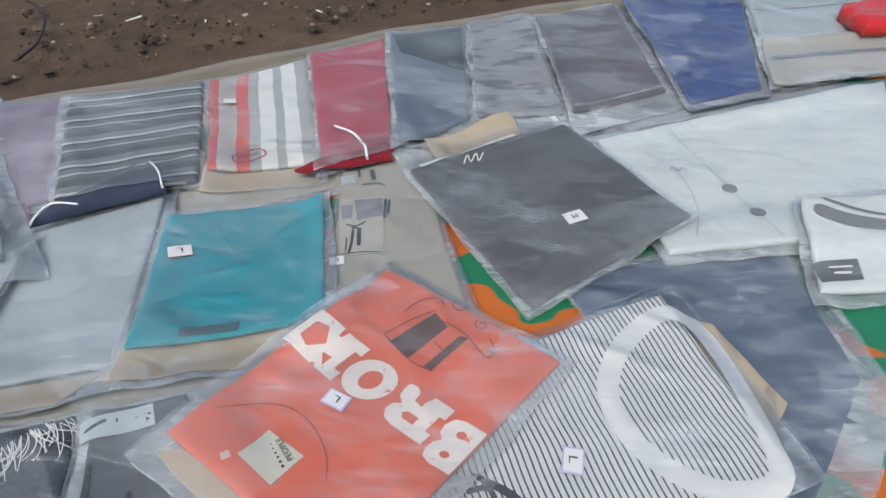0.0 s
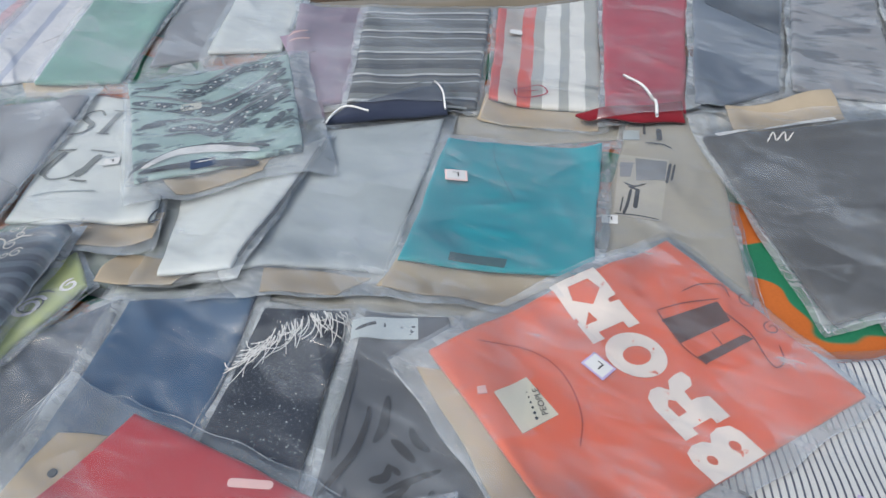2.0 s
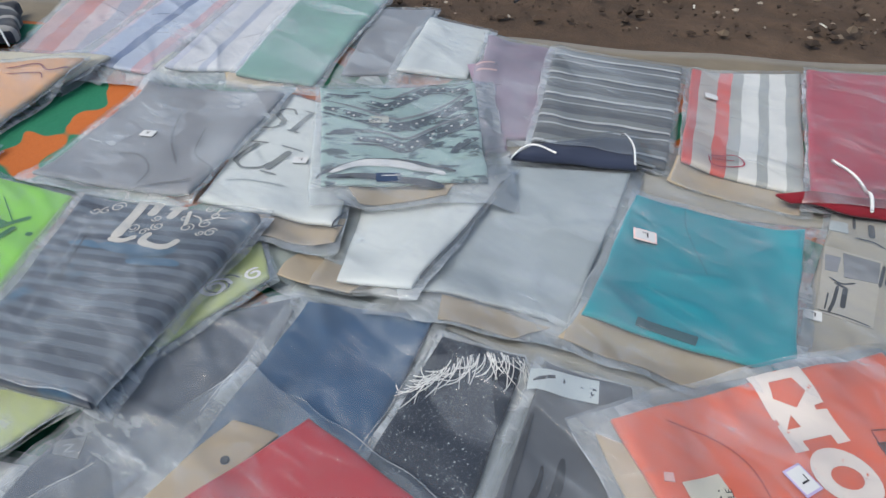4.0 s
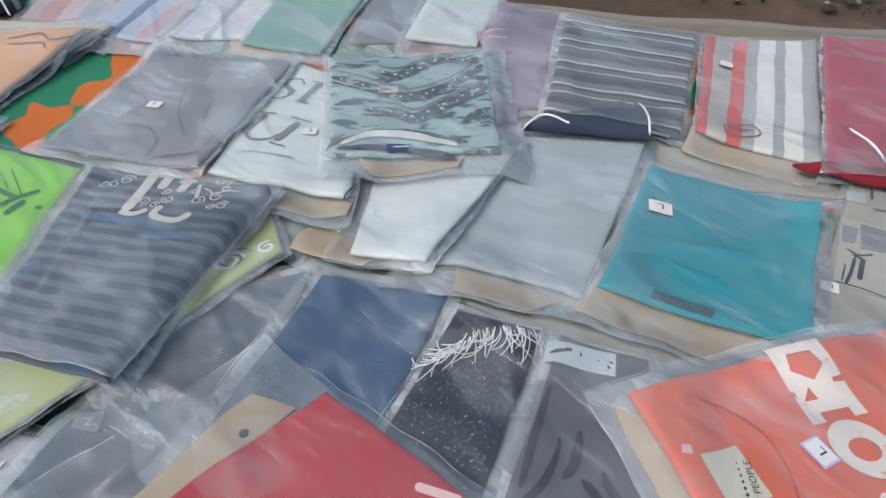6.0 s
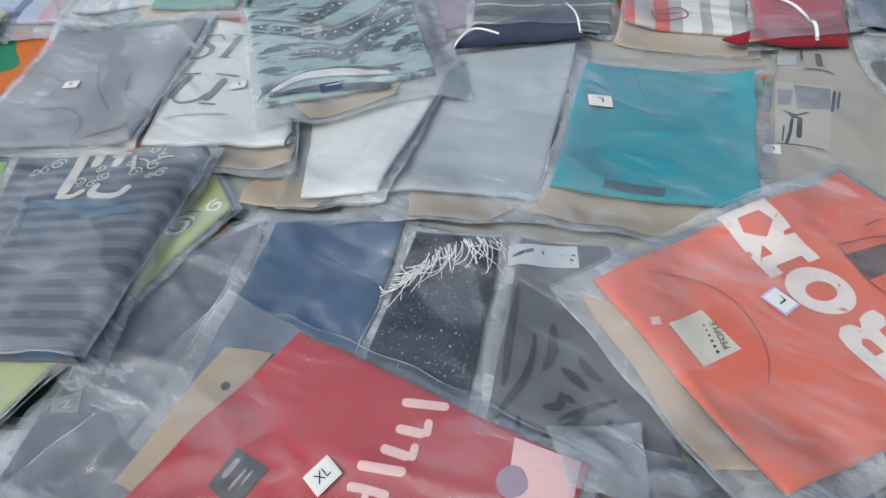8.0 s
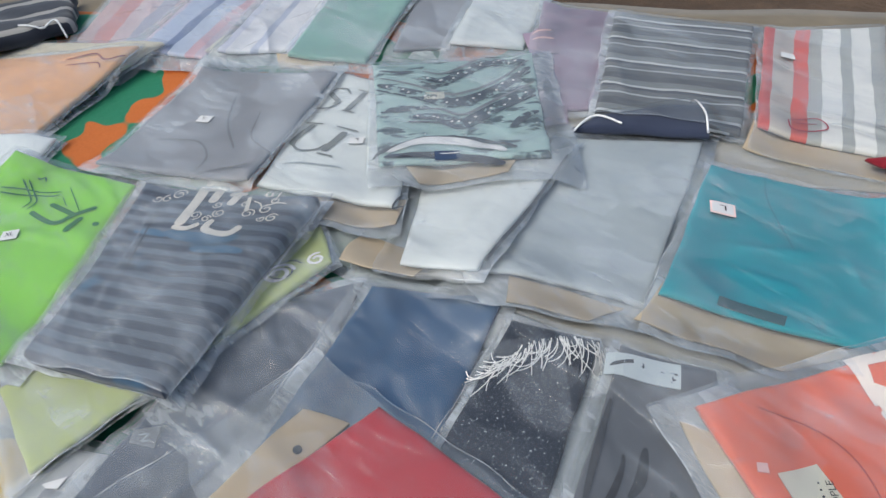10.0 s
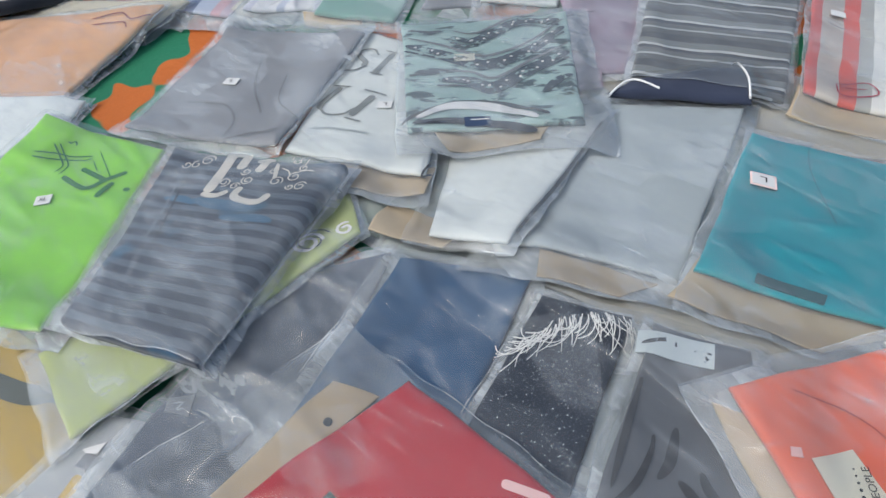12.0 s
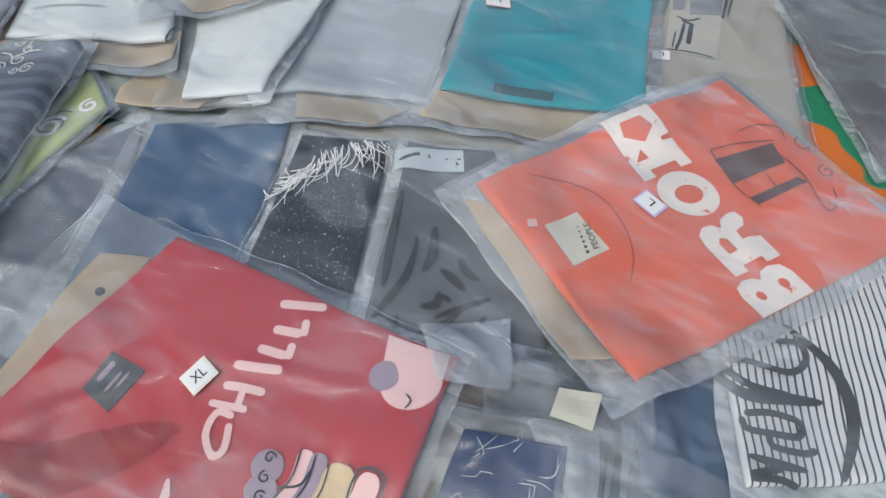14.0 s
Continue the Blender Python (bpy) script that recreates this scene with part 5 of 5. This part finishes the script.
pack(T, "red t-shirt with white lettering in a clear bag", S, red, C["red"], 0.012, (0.012, 0.014, 0.02, 0.10), 4, back=2, under=[card([(-0.285, 0.445), (-0.24, 0.46), (-0.25, 0.30), (-0.29, 0.30)]), disc("punched_hole", (-0.256, 0.410), 0.0042, DINK, "dark punched hole")],
     inside=[ribbon("lettering", [(-0.079, 0.367), (-0.093, 0.364), (-0.092, 0.346), (-0.078, 0.334), (-0.072, 0.342), (-0.079, 0.361)], 0.006, PINK, "pale hand-drawn letters"), ribbon("lettering", [(-0.101, 0.385), (-0.085, 0.390), (-0.066, 0.394)], 0.007, PINK), ribbon("lettering", [(-0.084, 0.389), (-0.080, 0.372)], 0.006, PINK), ribbon("lettering", [(-0.104, 0.368), (-0.072, 0.376)], 0.006, PINK), ribbon("lettering", [(-0.102, 0.403), (-0.063, 0.416)], 0.008, PINK),
             ribbon("lettering", [(-0.092, 0.424), (-0.066, 0.428)], 0.008, PINK), ribbon("lettering", [(-0.064, 0.426), (-0.067, 0.440)], 0.007, PINK), ribbon("lettering", [(-0.089, 0.444), (-0.064, 0.450)], 0.008, PINK), ribbon("lettering", [(-0.062, 0.449), (-0.067, 0.463)], 0.007, PINK), ribbon("lettering", [(-0.096, 0.466), (-0.057, 0.480)], 0.008, PINK),
             ribbon("print", [(-0.105, 0.268), (-0.093, 0.288), (-0.099, 0.305)], 0.008, PINK, taper=True), ribbon("print", [(-0.10, 0.285), (-0.072, 0.290)], 0.008, PINK, taper=True),
             patch("neck_label", [(-0.208, 0.332), (-0.205, 0.369), (-0.169, 0.367), (-0.176, 0.326)], DINK, "dark printed neck label"), ribbon("writing_bar", [(-0.200, 0.343), (-0.197, 0.362)], 0.005, MAUVE, lift=0.002), ribbon("writing_bar", [(-0.189, 0.338), (-0.186, 0.358)], 0.0025, MAUVE, lift=0.002), ribbon("writing_bar", [(-0.182, 0.345), (-0.180, 0.36)], 0.0025, MAUVE, lift=0.002),
             # deeper red bands painted for the part that the film's pale haze leaves clear
             ribbon("unhazed_red", [(-0.255, 0.256), (-0.205, 0.262), (-0.168, 0.288), (-0.120, 0.336)], 0.044, BARERED, "deeper red patch, painted where the film haze is missing", taper=True), ribbon("unhazed_red", [(-0.205, 0.262), (-0.160, 0.312), (-0.128, 0.334), (-0.112, 0.338)], 0.014, BARERED, taper=True),
             disc("printed_shape", (0.040, 0.452), 0.026, PINK, "round pink printed shape"), patch("printed_block", [(0.004, 0.481), (0.06, 0.484), (0.066, 0.45), (0.012, 0.455)], PINK), disc("printed_shape", (0.018, 0.447), 0.013, MAUVE, lift=0.0026), ribbon("print", [(0.042, 0.439), (0.049, 0.435), (0.047, 0.427)], 0.002, DINK, lift=0.0032),
             disc("printed_shape", (-0.033, 0.346), 0.013, MAUVE), disc("printed_shape", (-0.028, 0.328), 0.013, MAUVE), ribbon("printed_shape", [(-0.012, 0.318), (-0.006, 0.345), (-0.010, 0.370)], 0.013, PINK, lift=0.002), ribbon("printed_shape", [(0.001, 0.318), (0.005, 0.345), (0.001, 0.372)], 0.014, MAUVE, lift=0.0022), ribbon("printed_shape", [(0.018, 0.318), (0.024, 0.345), (0.021, 0.372)], 0.026, SAND, lift=0.0024), ribbon("printed_shape", [(0.042, 0.335), (0.047, 0.355), (0.046, 0.374)], 0.020, PINK, lift=0.0026),
             *[ribbon("outline", [(x, 0.320), (x + 0.007, 0.345), (x + 0.003, 0.370)], 0.0014, DINK, lift=0.0034) for x in (-0.018, -0.005, 0.008)], *[ribbon("outline", swirl(c, 0.005, a, 1.1), 0.0012, DINK, lift=0.0034) for c, a in (((-0.034, 0.352), 0.4), ((-0.03, 0.338), 2.0), ((-0.026, 0.324), 1.0))],
             ribbon("outline", [(0.036, 0.374), (0.057, 0.375), (0.058, 0.355), (0.037, 0.350)], 0.002, DINK, "", True, 0.0028), ribbon("print", [(-0.018, 0.335), (-0.002, 0.345), (0.0, 0.36)], 0.002, DINK, lift=0.003)],
     over=[sticker("XL", (-0.122, 0.382), 71, 0.026, 0.021, CREAM)])
pack(T, "charcoal t-shirt in a clear bag", S, [(0.197, 1.165), (0.452, 1.322), (0.612, 1.062), (0.381, 0.884)], C["char"], 0.012, (0.04, 0.008, 0.008, 0.012), 0, under=[card([(0.215, 1.235), (0.35, 1.355), (0.38, 1.30), (0.25, 1.19)])],
     inside=[ribbon("neck_tape", [(0.212, 1.172), (0.29, 1.235), (0.366, 1.288)], 0.010, RIB, "white neck tape"), ribbon("emblem", [(0.281, 1.188), (0.286, 1.212), (0.292, 1.196), (0.30, 1.218), (0.305, 1.20), (0.312, 1.222)], 0.0022, WINK, "small white emblem")],
     over=[sticker("M", (0.446, 1.055), 205, 0.030, 0.024)])
tag = [(0.083, 0.646), (0.105, 0.677), (0.147, 0.650), (0.123, 0.617)]
pack(T, "orange t-shirt with bold white lettering", S, [(0.002, 0.667), (0.193, 0.936), (0.408, 0.79), (0.206, 0.532)], C["orange"], 0.012, (0.015, 0.012, 0.018, 0.04), 1, under=[card([(0.0, 0.645), (0.05, 0.66), (0.19, 0.55), (0.15, 0.53)])],
     inside=[glyph("B", [(0.3268, 0.6862), (0.2924, 0.7073), (0.2557, 0.6578), (0.2904, 0.6388)], WORN, "bold worn white block letter"), glyph("R", [(0.2926, 0.7123), (0.2427, 0.7473), (0.2126, 0.7011), (0.2599, 0.6698)], WORN, "bold worn white block letter"),
             glyph("O", [(0.2404, 0.7531), (0.1898, 0.7872), (0.1539, 0.7408), (0.2050, 0.7099)], WORN, "bold worn white block letter"), glyph("K", [(0.1914, 0.7905), (0.1253, 0.8430), (0.0880, 0.7978), (0.1544, 0.7433)], WORN, "bold worn white block letter"),
             ribbon("neckline", [(0.045, 0.696), (0.083, 0.708), (0.119, 0.705), (0.148, 0.685), (0.168, 0.655), (0.175, 0.625)], 0.0016, cloth("orange_seam", (0.42, 0.07, 0.035), 0.1)), patch("printed_block", [(0.2115, 0.8044), (0.2611, 0.8536), (0.2773, 0.8315), (0.2358, 0.7810)], BUCKET, "dark printed block"), patch("printed_block", [(0.2538, 0.7688), (0.2923, 0.8169), (0.3020, 0.8152), (0.2637, 0.7649)], BUCKET),
             *[ribbon("outline", p, 0.0016, SOFTINK) for p in ([(0.2038, 0.8155), (0.2363, 0.7788), (0.2659, 0.7621)], [(0.2621, 0.8072), (0.2758, 0.7926)], [(0.2694, 0.8416), (0.2977, 0.8221), (0.3167, 0.7951), (0.3268, 0.7869), (0.3330, 0.7986), (0.3264, 0.8176)], [(0.2038, 0.8155), (0.2305, 0.8386), (0.2631, 0.8590)], [(0.223, 0.853), (0.239, 0.872), (0.262, 0.880), (0.272, 0.866)], swirl((0.292, 0.868), 0.014, 0.4, 1.2), swirl((0.318, 0.838), 0.009, 2.0, 1.2))],
             patch("neck_label", tag, CREAM, "cream paper label"), words("PEOPLE", (0.1265, 0.6555), 129, 0.030, 0.0062, INK, "", 0.0, "writing", 0.0024), *[disc("mark", (0.1115 + 0.0036 * k, 0.6605 - 0.0046 * k), 0.0007 + 0.0002 * k, DINK, lift=0.0022) for k in range(6)], patch("loop_tab", [(0.066, 0.644), (0.073, 0.649), (0.078, 0.642), (0.070, 0.637)], PINK)],
     over=[sticker("L", (0.1665, 0.717), 155, 0.028, 0.020, PURPLE)])
empty_bag("milky crumpled film beside a red pack", [(0.020, 0.500), (0.088, 0.548), (0.116, 0.478), (0.060, 0.462)], 3, 0.010)
scrap = root("paper_tag", [(0.151, 0.499), (0.183, 0.506), (0.185, 0.473), (0.151, 0.473)], "cream paper swing tag on crumpled bags", "paper tag")
patch("tag_card", [(0.151, 0.499), (0.184, 0.506), (0.186, 0.473), (0.152, 0.471)], plain("dull_cream_card", (0.44, 0.435, 0.35), 0.6, 0.08), lift=0.003)(scrap)
red_bag = root("red_packet", [(1.09, 1.72), (1.2, 1.9), (1.3, 1.9), (1.2, 1.7)], "glossy red crumpled packet", "packet")
slab("wrapper", red_bag, [(1.12, 1.86), (1.26, 1.93), (1.24, 1.76), (1.10, 1.70)], plain("glossy_red", (0.5, 0.02, 0.02), 0.25), 0.035, 3, 0.012, 0.01, 55, 0.006)


# ---- litter on the soil ----
def litter():
    r = np.random.default_rng(12)
    v, f = [], []
    n = 0
    while n < 2200:
        u, w = r.uniform(-2.6, 2.0), 0.05 + r.exponential(0.35)
        x, y = EDGE_AT.x + u * EDGE_DIR.x + w * EDGE_NRM.x, EDGE_AT.y + u * EDGE_DIR.y + w * EDGE_NRM.y
        s = min(0.016, 0.0025 + r.exponential(0.003))
        k = len(v)
        base = 0.010 * min(1, w / 0.25)
        for a, b, c in ((1, 0, 0), (-1, 0, 0), (0, 1, 0), (0, -1, 0), (0, 0, 1), (0, 0, -1), (0.6, 0.6, 0.5), (-0.6, 0.5, 0.4)):
            j = r.uniform(0.6, 1.2, 3)
            v.append((x + a * s * j[0], y + b * s * j[1], base + 0.4 * s + c * s * 0.7 * j[2]))
        f += [(k + a, k + b, k + c) for a, b, c in ((0, 2, 6), (2, 4, 6), (4, 0, 6), (2, 1, 7), (1, 4, 7), (4, 2, 7), (1, 3, 4), (3, 0, 4), (2, 0, 5), (1, 2, 5), (3, 1, 5), (0, 3, 5))]
        n += 1
    m, nt, b = nodes_of("soil_crumbs")
    g = nt.nodes.new("ShaderNodeNewGeometry")
    nt.links.new(ramp(nt, g.outputs["Random Per Island"], [(0.0, (0.03, 0.019, 0.012)), (0.6, (0.07, 0.045, 0.03)), (0.9, (0.13, 0.095, 0.065)), (1.0, (0.38, 0.33, 0.27))]), b.inputs["Base Color"])
    b.inputs["Roughness"].default_value = 0.95
    tagged(link_mesh("soil_crumbs", v, f, m, smooth=False), "small clods and stones on the soil", "pebbles", kind="stuff")


litter()
for x, y, a, s, c in ((-0.638, 1.815, 0.3, 0.012, CARD), (-0.54, 1.80, 0.9, 0.022, CREAM), (-0.36, 1.79, 1.9, 0.011, CREAM), (-0.10, 1.86, 2.4, 0.012, CREAM), (0.02, 2.02, 0.5, 0.016, PAPER), (-0.9, 1.62, 1.1, 0.016, CREAM), (0.30, 2.12, 2.2, 0.018, PAPER)):
    bit = root("litter_scrap", [(x, y)] * 4, "small torn scrap of paper on the soil", "paper scrap")
    d, e = np.array((math.cos(a), math.sin(a))) * s, np.array((-math.sin(a), math.cos(a))) * s * 0.18
    o = np.array((x, y))
    p = patch("paper", [tuple(o - d + e), tuple(o + d + e * 1.6), tuple(o + d * 0.8 - e), tuple(o - d * 0.9 - e * 0.7)], c, lift=0.012, n=5)(bit)
wire = root("wire", [(-0.95, 1.9)] * 4, "thin dark wire lying in an arc", "wire")
cord("strand", [(-1.15, 1.98), (-0.92, 1.93), (-0.78, 1.82), (-0.70, 1.66), (-0.69, 1.55)], 0.003, INK)(wire)
wire.location.z = 0.012
